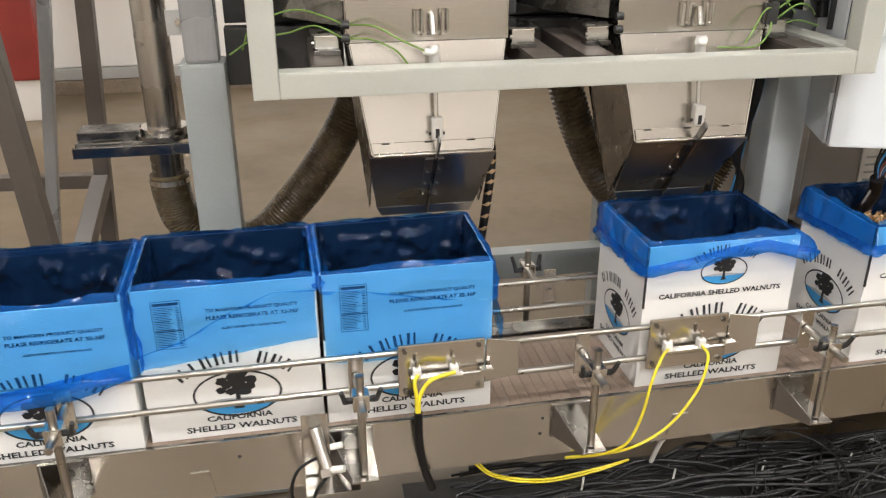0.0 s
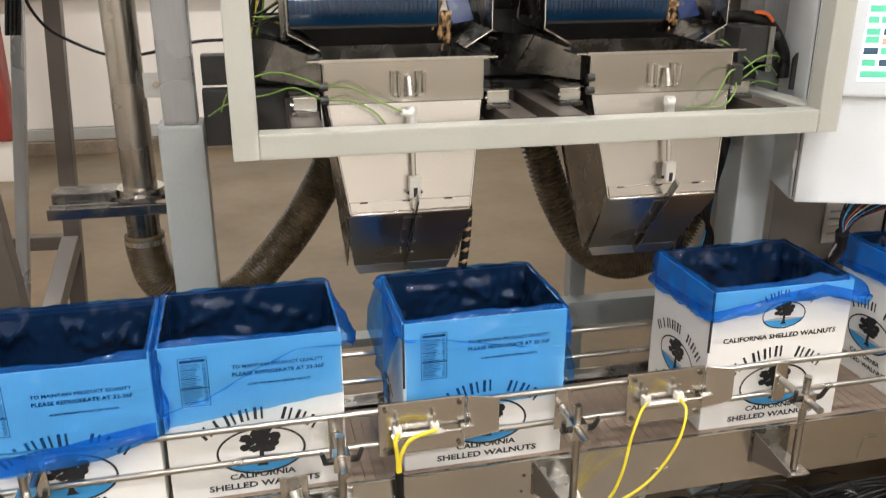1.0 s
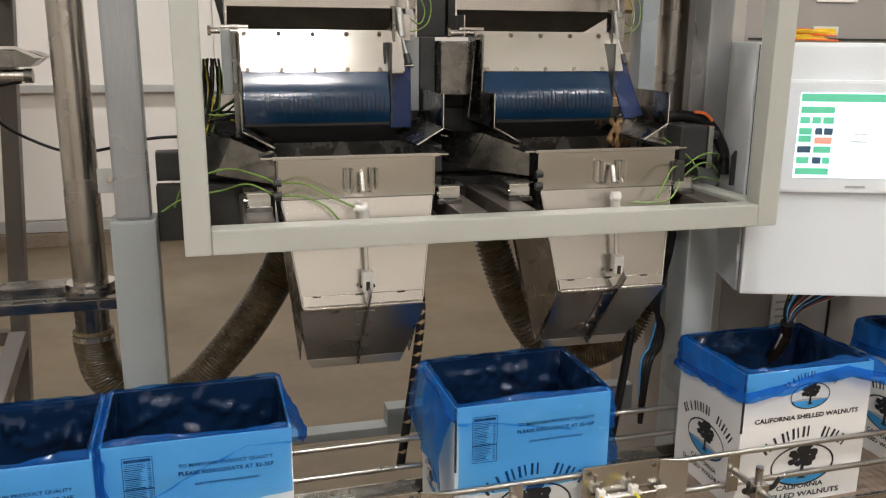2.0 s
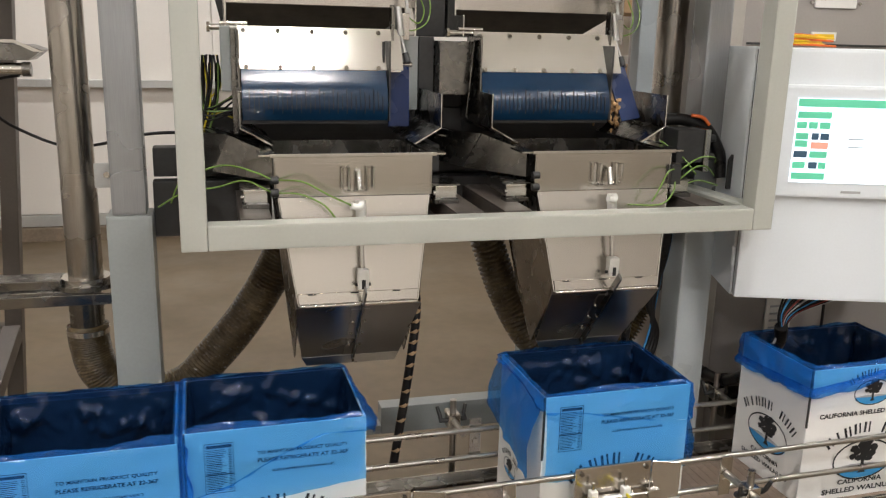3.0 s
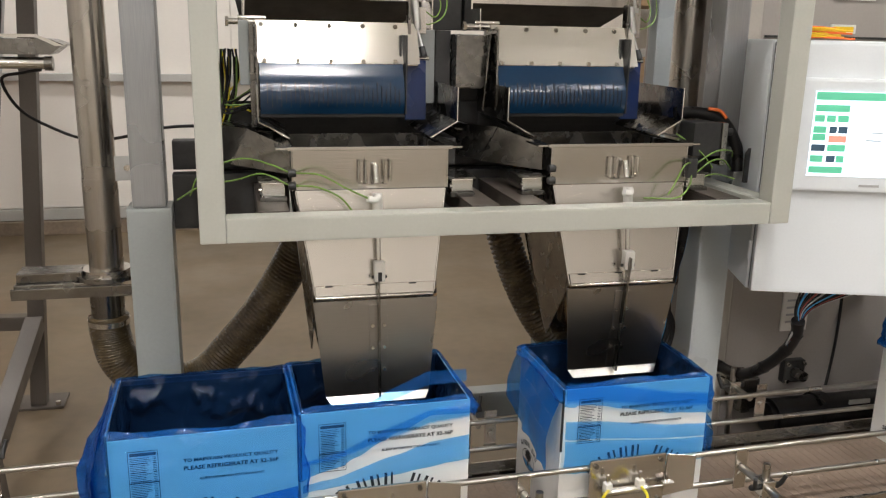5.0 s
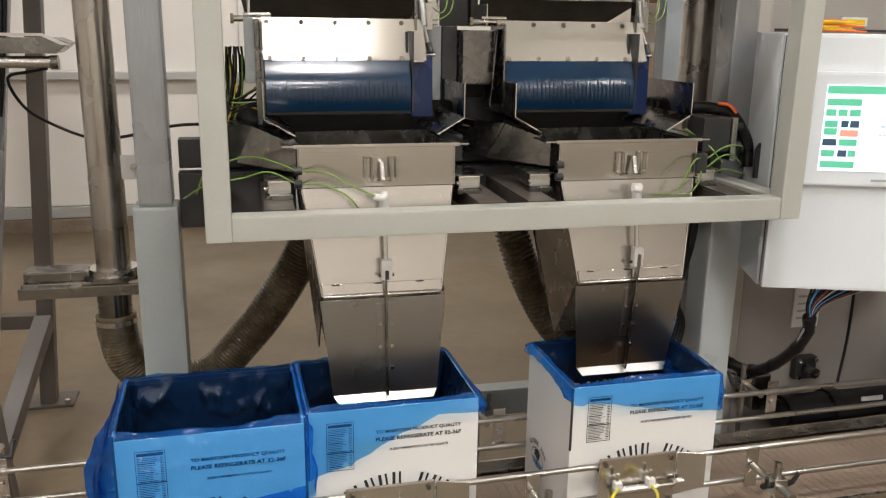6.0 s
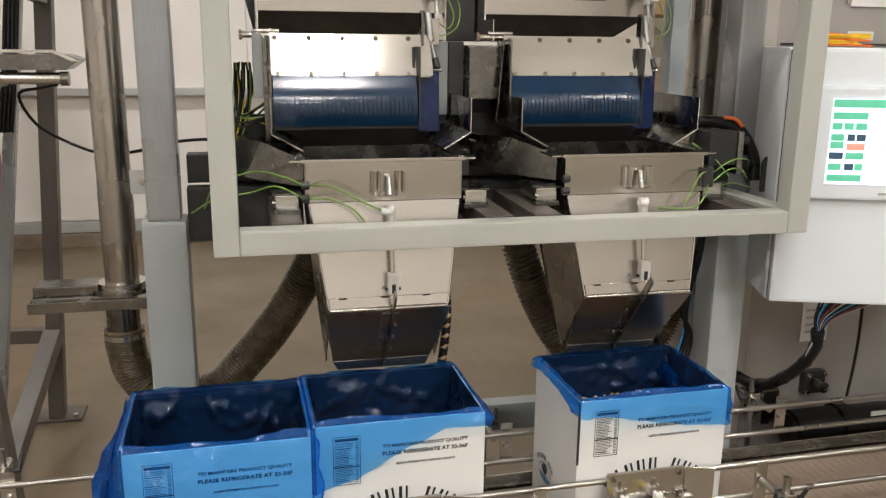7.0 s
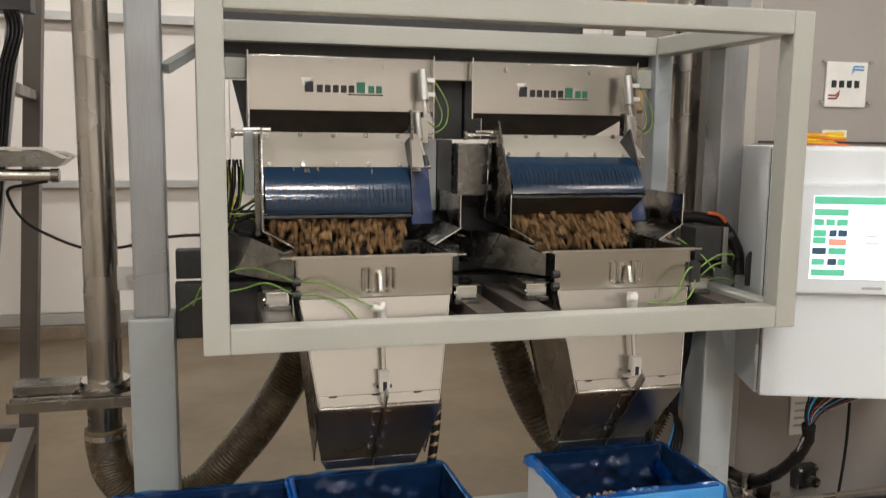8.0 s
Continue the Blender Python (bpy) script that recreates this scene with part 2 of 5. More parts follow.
tagged(part("wall_west", box(X0 - 0.2, X0, Y0, Y1, 0, H), M_WALL), "plain white wall panel", "wall", kind="structure")
tagged(part("wall_east", box(X1, X1 + 0.2, Y0, Y1, 0, H), M_WALL), "plain white wall panel", "wall", kind="structure")
tagged(part("ceiling", box(X0, X1, Y0, Y1, H, H + 0.2), M_CEIL), "unseen pale ceiling that bounces light onto the steel", "ceiling", kind="structure")
for lx, ly in LAMPS:
    lamp = thing("ceiling_lamp", "long white high-bay lamp hung under the ceiling", "ceiling lamp", (lx, ly, LAMP_Z), group="ceiling lamps")
    part("housing", box(-0.27, 0.27, -0.19, 0.19, 0.0, 0.07, 0.01), M_WHITEP, lamp)
    part("diffuser", box(-0.24, 0.24, -0.16, 0.16, -0.03, -0.001, 0.005), M_LED, lamp, "glowing frosted diffuser")
    # added uplight: brightens the ceiling that the steel reflects
    part("uplight_panel", box(-0.22, 0.22, -0.14, 0.14, 0.071, 0.085, 0.003), M_LED, lamp, "added upward glow panel that brightens the ceiling")
    part("hanger", rod((-0.2, 0, 0.07), (-0.2, 0, H - LAMP_Z), 0.006, 6), M_STEEL_DK, lamp)
    part("hanger", rod((0.2, 0, 0.07), (0.2, 0, H - LAMP_Z), 0.006, 6), M_STEEL_DK, lamp)

# ---------- guard frame and posts ----------
guard = thing("guard_frame", "welded square-tube guard frame in grey-green paint", "machine frame")
T = 0.055
SKEW = -0.022
for n, b in {"front_upright": [(0, T, 0, T, 1.25, 2.016), (1.42 - T, 1.42, 0, T, 1.25, 2.016)],
             "front_rail": [(T, 1.42 - T, 0.001, T, 1.25, 1.25 + T), (T, 1.42 - T, 0.001, T, 2.016 - T, 2.016)],
             "back_upright": [(SKEW, SKEW + T, 0.63, 0.63 + T, 1.25, 2.016), (SKEW + 1.42 - T, SKEW + 1.42, 0.63, 0.63 + T, 1.25, 2.016)],
             "back_rail": [(SKEW + T, SKEW + 1.42 - T, 0.632, 0.63 + T, 2.016 - T, 2.016), (SKEW + T, SKEW + 1.42 - T, 0.632, 0.63 + T, 1.25, 1.25 + T)]}.items():
    for q in b:
        part(n, box(*q, 0.005), M_PALE if n == "back_upright" else M_FRAME, guard)
for rx in (0.001, 1.42 - T):
    for rz in (1.251, 2.016 - T):
        part("side_rail", prism([(rx, T + 0.001, rz), (rx + T - 0.001, T + 0.001, rz), (rx + SKEW + T - 0.001, 0.629, rz), (rx + SKEW, 0.629, rz)], (0, 0, T - 0.001), bevel=0.004), M_FRAME, guard)

left_post = thing("support_post", "square steel post with a slimmer tube stepped on top", "post")
part("lower_tube", box(-0.185, -0.078, 0.34, 0.445, 0.0, 1.262, 0.008), M_POST, left_post, "blue-grey painted square tube")
part("upper_tube", box(-0.17, -0.09, 0.345, 0.43, 1.2625, 3.2, 0.008), M_TUBE, left_post, "bare steel square tube")
part("foot_plate", box(-0.24, -0.02, 0.29, 0.5, 0.0, 0.012, 0.003), M_POST, left_post)
right_post = thing("support_post", "square blue-grey painted steel post behind the guard frame", "post")
part("lower_tube", box(1.385, 1.487, 0.34, 0.445, 0.0, 1.262, 0.008), M_POST_LT, right_post)
part("upper_tube", box(1.40, 1.475, 0.345, 0.43, 1.2625, 3.2, 0.008), M_TUBE, right_post, "bare steel square tube")
part("foot_plate", box(1.33, 1.54, 0.29, 0.5, 0.0, 0.012, 0.003), M_POST, right_post)

# ---------- the two weighing hoppers ----------
PITCH = 0.635
DOORS, BUCKETS, FLAPS = [], [], []


def hopper(x0, label):
    hp = thing("weigh_hopper", label, "weigh hopper", (x0, 0, 0), group="weigh hoppers")
    t = 0.003
    part("front_band", box(0.205, 0.576, 0.157, 0.160, 1.333, 1.432, 0.001), M_STEEL, hp, "bright stainless front band")
    part("rim", box(0.170, 0.205, 0.157, 0.46, 1.428, 1.432), M_STEEL_POL, hp)
    part("rim", box(0.576, 0.611, 0.157, 0.46, 1.428, 1.432), M_STEEL_POL, hp)
    part("rim", box(0.196, 0.586, 0.150, 0.1568, 1.426, 1.4345, 0.001), M_STEEL_POL, hp, "polished folded lip")
    part("front_panel", prism([(0.212, 0.150, 1.333), (0.569, 0.150, 1.333), (0.534, 0.100, 1.086), (0.249, 0.100, 1.086)], (0, t, 0)), M_STEEL, hp, "bright tapered stainless panel")
    # side, back and rear sheets: same stainless, with shade painted in as darker steel
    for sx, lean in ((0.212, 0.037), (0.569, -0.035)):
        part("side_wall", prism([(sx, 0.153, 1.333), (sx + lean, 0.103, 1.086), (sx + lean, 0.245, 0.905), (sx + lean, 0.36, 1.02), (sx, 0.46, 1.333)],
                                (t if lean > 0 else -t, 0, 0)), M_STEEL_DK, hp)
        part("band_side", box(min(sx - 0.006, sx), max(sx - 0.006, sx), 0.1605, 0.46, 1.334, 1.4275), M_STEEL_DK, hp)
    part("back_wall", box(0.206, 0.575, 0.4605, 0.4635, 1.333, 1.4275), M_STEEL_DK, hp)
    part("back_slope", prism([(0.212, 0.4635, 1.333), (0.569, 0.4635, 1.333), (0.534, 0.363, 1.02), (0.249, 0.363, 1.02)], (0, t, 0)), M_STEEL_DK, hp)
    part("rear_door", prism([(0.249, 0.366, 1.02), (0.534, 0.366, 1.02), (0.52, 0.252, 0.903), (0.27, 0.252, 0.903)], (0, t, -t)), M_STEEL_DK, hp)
    # shadow gap below the overhanging band, drawn as a black strip
    part("seam", box(0.213, 0.568, 0.1535, 0.1565, 1.3292, 1.3328), M_BLACKST, hp, "black strip for the shadow gap under the band")
    for pa, pb in (((0.212, 0.1495, 1.331), (0.249, 0.0995, 1.09)), ((0.569, 0.1495, 1.331), (0.534, 0.0995, 1.09)), ((0.206, 0.1565, 1.334), (0.206, 0.1565, 1.427)), ((0.5755, 0.1565, 1.334), (0.5755, 0.1565, 1.427))):
        part("edge_flange", rod(pa, pb, 0.0022, 6), M_STEEL_POL, hp, "bright folded edge")
    # hinge with its knuckles and slotted flanges
    hinge = part("hinge", rod((0.252, 0.096, 1.086), (0.531, 0.096, 1.086), 0.0048, 10), M_STEEL_POL, hp, "polished piano hinge")
    for i in range(6):
        part("knuckle", rod((0.258 + i * 0.046, 0.096, 1.086), (0.290 + i * 0.046, 0.096, 1.086), 0.0058, 10), M_STEEL_POL, hinge)
    part("hinge_leaf", prism([(0.252, 0.0985, 1.09), (0.531, 0.0985, 1.09), (0.534, 0.1035, 1.114), (0.249, 0.1035, 1.114)], (0, -0.0025, 0)), M_STEEL, hp)
    for i in range(3):
        part("slot", box(0.272 + i * 0.1, 0.29 + i * 0.1, 0.0985, 0.1005, 1.1115, 1.1145), M_BLACKST, hp)
    # swinging door
    door = part("door", prism([(0.243, 0, -0.008), (0.541, 0, -0.008), (0.520, 0, -0.243), (0.508, 0, -0.252), (0.28, 0, -0.252), (0.268, 0, -0.243)], (0, 0.003, 0)), M_DOOR, hp, "tapered stainless discharge door")
    part("door_lip", prism([(0.268, -0.0008, -0.242), (0.520, -0.0008, -0.242), (0.508, -0.015, -0.258), (0.28, -0.015, -0.258)], (0, 0.0015, 0)), M_DOOR, door, "bright folded lip")
    part("rib", box(0.394, 0.399, -0.02, -0.0005, -0.245, 0.075, 0.001), M_STEEL_DK, door)
    part("strap", box(0.374, 0.418, -0.0028, -0.0002, -0.235, -0.02, 0.0005), M_DOOR, door)
    for i in range(3):
        for bx in (0.382, 0.41):
            part("bolt", rod((bx, -0.007, -0.07 - i * 0.055), (bx, -0.0025, -0.07 - i * 0.055), 0.0042, 8), M_STEEL_POL, door)
    for fx in (0.248, 0.532):
        part("door_flange", prism([(fx, 0.0035, -0.01), (fx, 0.022, -0.012), (fx + (0.024 if fx < 0.4 else -0.022), 0.010, -0.232), (fx + (0.024 if fx < 0.4 else -0.022), 0.0035, -0.232)], (0.002, 0, 0)), M_STEEL_DK, door)
    door.location = (0, 0.093, 1.086)
    DOORS.append(door)
    # air cylinder on the front
    cyl = part("air_cylinder", rod((0.398, 0.118, 1.33), (0.398, 0.105, 1.245), 0.012, 14), M_ZINC, hp, "small bright air cylinder")
    part("piston_rod", rod((0.398, 0.105, 1.245), (0.398, 0.093, 1.17), 0.0055, 10), M_STEEL_POL, cyl)
    part("rod_nut", rod((0.398, 0.107, 1.252), (0.398, 0.105, 1.238), 0.011, 6), M_STEEL_DK, cyl)
    part("clevis_slot", box(0.3935, 0.4025, 0.0728, 0.0738, 1.128, 1.150), M_BLACKST, cyl)
    part("clevis", box(0.385, 0.411, 0.074, 0.098, 1.126, 1.174, 0.004), M_WHITEP, cyl, "bright steel clevis")
    part("clevis_pin", rod((0.380, 0.086, 1.136), (0.416, 0.086, 1.136), 0.004, 8), M_BLACKST, cyl)
    part("elbow", sweep(spline([(0.398, 0.10, 1.325), (0.388, 0.085, 1.32), (0.37, 0.08, 1.325)], 4), 0.008, 8), M_WHITEP, cyl)
    part("mount", box(0.366, 0.424, 0.135, 0.157, 1.345, 1.349), M_STEEL_POL, hp)
    part("mount_pin", rod((0.398, 0.143, 1.392), (0.398, 0.128, 1.352), 0.007, 12), M_STEEL_POL, hp, "bright cylinder head")
    for mx in (0.360, 0.418):
        part("handle", sweep([(mx, 0.157, 1.352), (mx, 0.143, 1.352), (mx, 0.143, 1.402), (mx + 0.016, 0.143, 1.402), (mx + 0.016, 0.143, 1.352), (mx + 0.016, 0.157, 1.352)], 0.0035, 6), M_STEEL_POL, hp, "bright wire handle")
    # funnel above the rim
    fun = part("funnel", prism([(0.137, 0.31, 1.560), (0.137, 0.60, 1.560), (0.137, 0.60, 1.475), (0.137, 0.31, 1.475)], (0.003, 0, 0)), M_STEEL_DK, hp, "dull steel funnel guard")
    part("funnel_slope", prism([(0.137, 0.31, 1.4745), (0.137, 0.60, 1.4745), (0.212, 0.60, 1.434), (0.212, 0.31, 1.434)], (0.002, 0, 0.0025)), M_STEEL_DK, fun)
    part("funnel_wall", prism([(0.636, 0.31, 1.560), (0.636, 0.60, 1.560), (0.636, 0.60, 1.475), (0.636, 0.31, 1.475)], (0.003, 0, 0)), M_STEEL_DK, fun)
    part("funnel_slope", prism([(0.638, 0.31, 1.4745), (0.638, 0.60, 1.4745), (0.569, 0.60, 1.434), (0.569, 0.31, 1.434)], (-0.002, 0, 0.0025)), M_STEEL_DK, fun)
    for ex in (0.1385, 0.6375):
        inner = 0.212 if ex < 0.4 else 0.569
        part("edge", sweep([(ex, 0.309, 1.561), (ex, 0.309, 1.475), (inner, 0.309, 1.434)], 0.0025, 6), M_STEEL_POL, fun, "bright cut edge")
    # black, so that the gap behind the bucket reads dark
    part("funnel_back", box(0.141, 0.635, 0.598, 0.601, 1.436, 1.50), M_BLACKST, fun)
    # air hoses and fittings
    for k in range(2):
        part("fitting", rod((0.196, 0.15, 1.375 - k * 0.03), (0.214, 0.15, 1.375 - k * 0.03), 0.009, 10), M_BLACKST, hp)
    return hp


for i in range(2):
    hopper(i * PITCH, "stainless weigh hopper with a swinging discharge door")

# ---------- dosing buckets with the blue fronts ----------


def bucket(x0):
    bk = thing("dosing_bucket", "tipping dosing bucket with white steel plate and blue slotted front", "dosing bucket", (x0, 0.515, 1.716), group="dosing buckets")
    # local: pivot at the top edge of the plate
    part("plate", prism([(0.144, 0, 0), (0.57, 0, 0), (0.57, -0.055, -0.105), (0.144, -0.055, -0.105)], (0, 0.003, 0.001)), M_PLATE, bk, "bright steel plate with screws")
    for i in range(5):
        part("screw", rod((0.158 + i * 0.088, -0.012, -0.010), (0.158 + i * 0.088, -0.005, -0.0095), 0.006, 10), M_STEEL_DK, bk)
        part("screw", rod((0.162 + i * 0.085, -0.063, -0.099), (0.162 + i * 0.085, -0.055, -0.0985), 0.0055, 10), M_STEEL_POL, bk)
    bm = bmesh.new()
    prof = [(-0.058 - 0.034 * math.sin(k / 14 * 2.25), -0.106 - 0.127 * k / 14) for k in range(15)]
    rows = []
    for y, z in prof:
        rows.append([bm.verts.new((x, y, z)) for x in (0.148, 0.522)])
    for a, b in zip(rows, rows[1:]):
        bm.faces.new((a[0], a[1], b[1], b[0]))
    front = part("blue_front", bm, M_BLUE, bk, "glossy dark blue curved plastic front", smooth=True)
    for k in range(30):
        sx = 0.166 + k * 0.0118
        bm = sweep([(sx, y - 0.0006, z) for y, z in prof[5 + (k * 7) % 3:12 + (k * 5) % 2]], 0.0017, 4)
        part("slot", bm, M_SLOT, front)
    part("bottom_bar", box(0.146, 0.524, -0.078, 0.02, -0.243, -0.2335, 0.002), M_BLACKST, bk)
    part("side_cheek", box(0.140, 0.1445, -0.085, 0.05, -0.235, -0.01), M_STEEL_DK, bk)
    part("side_cheek", box(0.5255, 0.530, -0.085, 0.05, -0.235, -0.03), M_BLACKST, bk)
    part("rear_pan", prism([(0.146, 0.02, -0.233), (0.524, 0.02, -0.233), (0.524, 0.08, -0.05), (0.146, 0.08, -0.05)], (0, 0.003, 0)), M_STEEL_DK, bk)
    BUCKETS.append(bk)
    fl = thing("dribble_gate", "small dark blue swinging gate beside the bucket", "gate", (x0 + 0.562, 0.50, 1.625), group="dribble gates")
    part("blade", prism([(-0.028, -0.012, -0.005), (0.03, -0.012, -0.005), (0.032, -0.012, -0.165), (-0.026, -0.012, -0.165)], (0, 0.006, 0), bevel=0.001), M_BLUE2, fl)
    part("clamp", box(-0.026, 0.006, -0.024, -0.0125, -0.02, 0.008, 0.002), M_STEEL, fl, "bright steel clamp")
    part("arm", box(-0.046, -0.040, -0.03, -0.015, -0.06, 0.06, 0.002), M_BLACKST, fl)
    part("pivot", rod((-0.05, 0, 0), (0.04, 0, 0), 0.006, 10), M_STEEL_POL, fl)
    FLAPS.append(fl)


def feeder(x0):
    fd = thing("feeder_housing", "stainless feeder housing with a maker's mark on its cover", "feeder", (x0, 0, 0), group="feeders")
    cover = part("cover", box(0.119, 0.633, 0.650, 0.653, 1.777, 1.927, 0.001), M_STEEL, fd, "bright stainless cover plate")
    part("cheek", box(0.114, 0.1185, 0.61, 0.95, 1.70, 1.935), M_STEEL_POL, fd)
    part("cheek", box(0.6335, 0.638, 0.61, 0.95, 1.70, 1.935), M_STEEL_POL, fd)
    part("pan", prism([(0.121, 0.655, 1.776), (0.632, 0.655, 1.776), (0.57, 0.80, 1.705), (0.121, 0.80, 1.705)], (0, 0.003, 0.003)), M_BLACKST, fd, "dark sloped pan")
    part("pan_floor", box(0.121, 0.632, 0.80, 1.1, 1.70, 1.704), M_BLACKST, fd)
    part("top", box(0.1187, 0.6333, 0.6535, 1.1, 1.923, 1.926), M_STEEL, fd)
    for sx in (0.232, 0.50):
        part("screw", rod((sx, 0.641, 1.905), (sx, 0.650, 1.905), 0.007, 12), M_STEEL_POL, fd)
    # maker's mark as plain shapes
    part("mark", prism([(0.262, 0.6485, 1.868), (0.295, 0.6485, 1.868), (0.270, 0.6485, 1.846)], (0, 0.001, 0)), M_WHITEP, cover)
    x = 0.272
    for k in range(9):
        w = 0.034 if k in (0, 6) else 0.0225
        hh = 0.03 if k in (0, 6) else 0.021
        part("mark", box(x, x + w * 0.72, 0.6485, 0.6495, 1.828, 1.828 + hh), M_INK if k < 6 else M_TEAL, cover)
        x += w
    part("mark", box(0.395, 0.495, 0.6485, 0.6495, 1.8215, 1.825), M_INK, cover)
    part("hanger_bar", rod((0.10, 0.52, 1.722), (0.17, 0.52, 1.722), 0.006, 10), M_STEEL_POL, fd)
    part("hanger", box(0.1135, 0.1165, 0.515, 0.66, 1.70, 1.76, 0.001), M_STEEL_POL, fd)
    # the lever cylinder to the side
    c = part("air_cylinder", rod((0.598, 0.60, 1.895), (0.602, 0.585, 1.81), 0.013, 14), M_ZINC2, fd, "bright air cylinder with white fittings")
    part("piston_rod", rod((0.602, 0.585, 1.81), (0.604, 0.575, 1.77), 0.005, 8), M_ZINC2, c)
    part("clevis", box(0.596, 0.612, 0.566, 0.582, 1.745, 1.775, 0.002), M_ZINC2, c)
    part("fitting", box(0.61, 0.632, 0.585, 0.60, 1.86, 1.872, 0.002), M_WHITEP, c)
    part("fitting", box(0.61, 0.632, 0.578, 0.592, 1.82, 1.832, 0.002), M_WHITEP, c)
    c2 = part("gate_cylinder", rod((0.567, 0.53, 1.775), (0.573, 0.515, 1.70), 0.011, 12), M_ZINC2, fd, "bright slim air cylinder")
    part("piston_rod", rod((0.573, 0.515, 1.70), (0.583, 0.50, 1.655), 0.0045, 8), M_ZINC2, c2)
    part("clevis", rod((0.583, 0.50, 1.655), (0.588, 0.49, 1.63), 0.009, 10), M_BLACKST, c2)
    part("air_hose", sweep(spline([(0.632, 0.59, 1.866), (0.665, 0.57, 1.80), (0.655, 0.55, 1.74), (0.61, 0.54, 1.715), (0.578, 0.53, 1.73)], 6), 0.0020, 6), M_GREEN, fd, "thin green air hose")
    part("air_hose", sweep(spline([(0.632, 0.585, 1.826), (0.65, 0.57, 1.77), (0.63, 0.55, 1.735), (0.59, 0.53, 1.755)], 6), 0.0020, 6), M_GREEN, fd, "thin green air hose")
    part("bracket", box(0.545, 0.552, 0.50, 0.53, 1.60, 1.78, 0.001), M_STEEL_DK, fd)
    part("bracket", box(0.545, 0.60, 0.527, 0.531, 1.69, 1.76, 0.001), M_STEEL, fd)


for i in range(2):
    bucket(i * PITCH)
    feeder(i * PITCH)

# ---------- conveyor ----------
CONV = (0.6, 0.045, 0.0)
CYAW = 1.2
BELT_Z = 0.513
conv = thing("conveyor", "stainless slat-belt conveyor with round guide rails", "conveyor", CONV, CYAW)
for s in (-1, 1):
    y0, y1 = sorted((s * 0.195, s * 0.20))
    part("side_plate", box(-4.5, 5.0, y0, y1, 0.385, 0.535, 0.001), M_STEEL, conv, "brushed stainless side plate")
    y0, y1 = sorted((s * 0.165, s * 0.1945))
    part("wear_strip", box(-4.5, 5.0, y0, y1, 0.50, 0.519, 0.002), M_STEEL_DK, conv)
    y0, y1 = sorted((s * 0.16, s * 0.1945))
    part("lower_flange", box(-4.5, 5.0, y0, y1, 0.386, 0.389), M_STEEL, conv)
    for rz in ((0.695, 0.610) if s < 0 else (0.672, 0.592)):
        part("guide_rail", rod((-4.5, s * 0.166, rz), (5.0, s * 0.166, rz), 0.0075, 14), M_RAIL, conv, "satin round guide rail")
part("under_tray", box(-4.5, 5.0, -0.16, 0.16, 0.40, 0.404), M_STEEL_DK, conv)
for lx in (-3.2, -1.3, 1.55, 3.4):
    for s in (-1, 1):
        part("leg", box(lx, lx + 0.05, s * 0.17 - 0.025, s * 0.17 + 0.025, 0.0, 0.385, 0.003), M_STEEL_DK, conv)


for hx, hz in ((0.005, 0.495), (0.0, 0.452), (1.05, 0.49), (1.05, 0.45), (-0.7, 0.49)):
    part("bolt_hole", rod((hx, -0.2012, hz), (hx, -0.1995, hz), 0.004, 10), M_BLACKST, conv)
for hx in (-1.35, -0.82, 0.33, 0.93, 1.6):
    part("side_gusset", prism([(hx, -0.2003, 0.40), (hx + 0.06, -0.2003, 0.40), (hx + 0.05, -0.2003, 0.46), (hx + 0.01, -0.2003, 0.46)], (0, -0.003, 0)), M_STEEL, conv)


def rail_stand(lx, s):
    """An upright on the conveyor side that clamps the guide rails."""
    y = s * 0.275
    st = part("rail_stand", rod((lx, y, 0.46), (lx, y, 0.715), 0.009, 12), M_RAIL, conv, "polished upright with cross clamps")
    part("bracket", prism([(lx - 0.075, s * 0.2005, 0.44), (lx + 0.03, s * 0.2005, 0.44), (lx + 0.03, s * 0.2005, 0.53), (lx - 0.075, s * 0.2005, 0.53)], (0, s * 0.004, 0)), M_STEEL_DK, st)
    part("bracket", prism([(lx - 0.07, s * 0.2048, 0.444), (lx - 0.07, s * 0.2048, 0.528), (lx - 0.03, s * 0.30, 0.47), (lx - 0.03, s * 0.30, 0.452)], (0.003, 0, 0)), M_STAND, st)
    part("bracket", box(lx - 0.03, lx + 0.03, min(s * 0.204, s * 0.30), max(s * 0.204, s * 0.30), 0.452, 0.456), M_STEEL, st)
    part("clamp_block", box(lx - 0.018, lx + 0.018, y - 0.018, y + 0.018, 0.635, 0.675, 0.003), M_STEEL, st, "cast cross clamp")
    part("cross_bar", rod((lx, s * 0.18, 0.655), (lx, s * 0.335, 0.655), 0.009, 12), M_RAIL, st)
    px = lx if s < 0 else lx + 0.033
    part("rail_plate", box(px - 0.017, px + 0.017, min(s * 0.1745, s * 0.178), max(s * 0.1745, s * 0.178), 0.595, 0.70, 0.002), M_STEEL, st)
    part("plate_bolt", rod((px, s * 0.1735 - 0.006, 0.635), (px, s * 0.1735, 0.635), 0.008, 6), M_STEEL_POL, st)
    for dx in (-0.035, 0.035):
        kb = part("clamp_lever", sweep([(lx + dx * 0.5, y, 0.655), (lx + dx, y, 0.655), (lx + dx, y - s * -0.012, 0.665), (lx + dx * 1.2, y - s * -0.02, 0.69)], [0.007, 0.008, 0.006, 0.005], 8), M_BLACKST, st, "black clamping lever")


for lx in (-1.6, -1.045, -0.43, 0.10, 0.68, 1.3, 1.9):
    rail_stand(lx, -1)
for lx in (-1.14, 0.10, 0.95, 1.6):
    rail_stand(lx, 1)


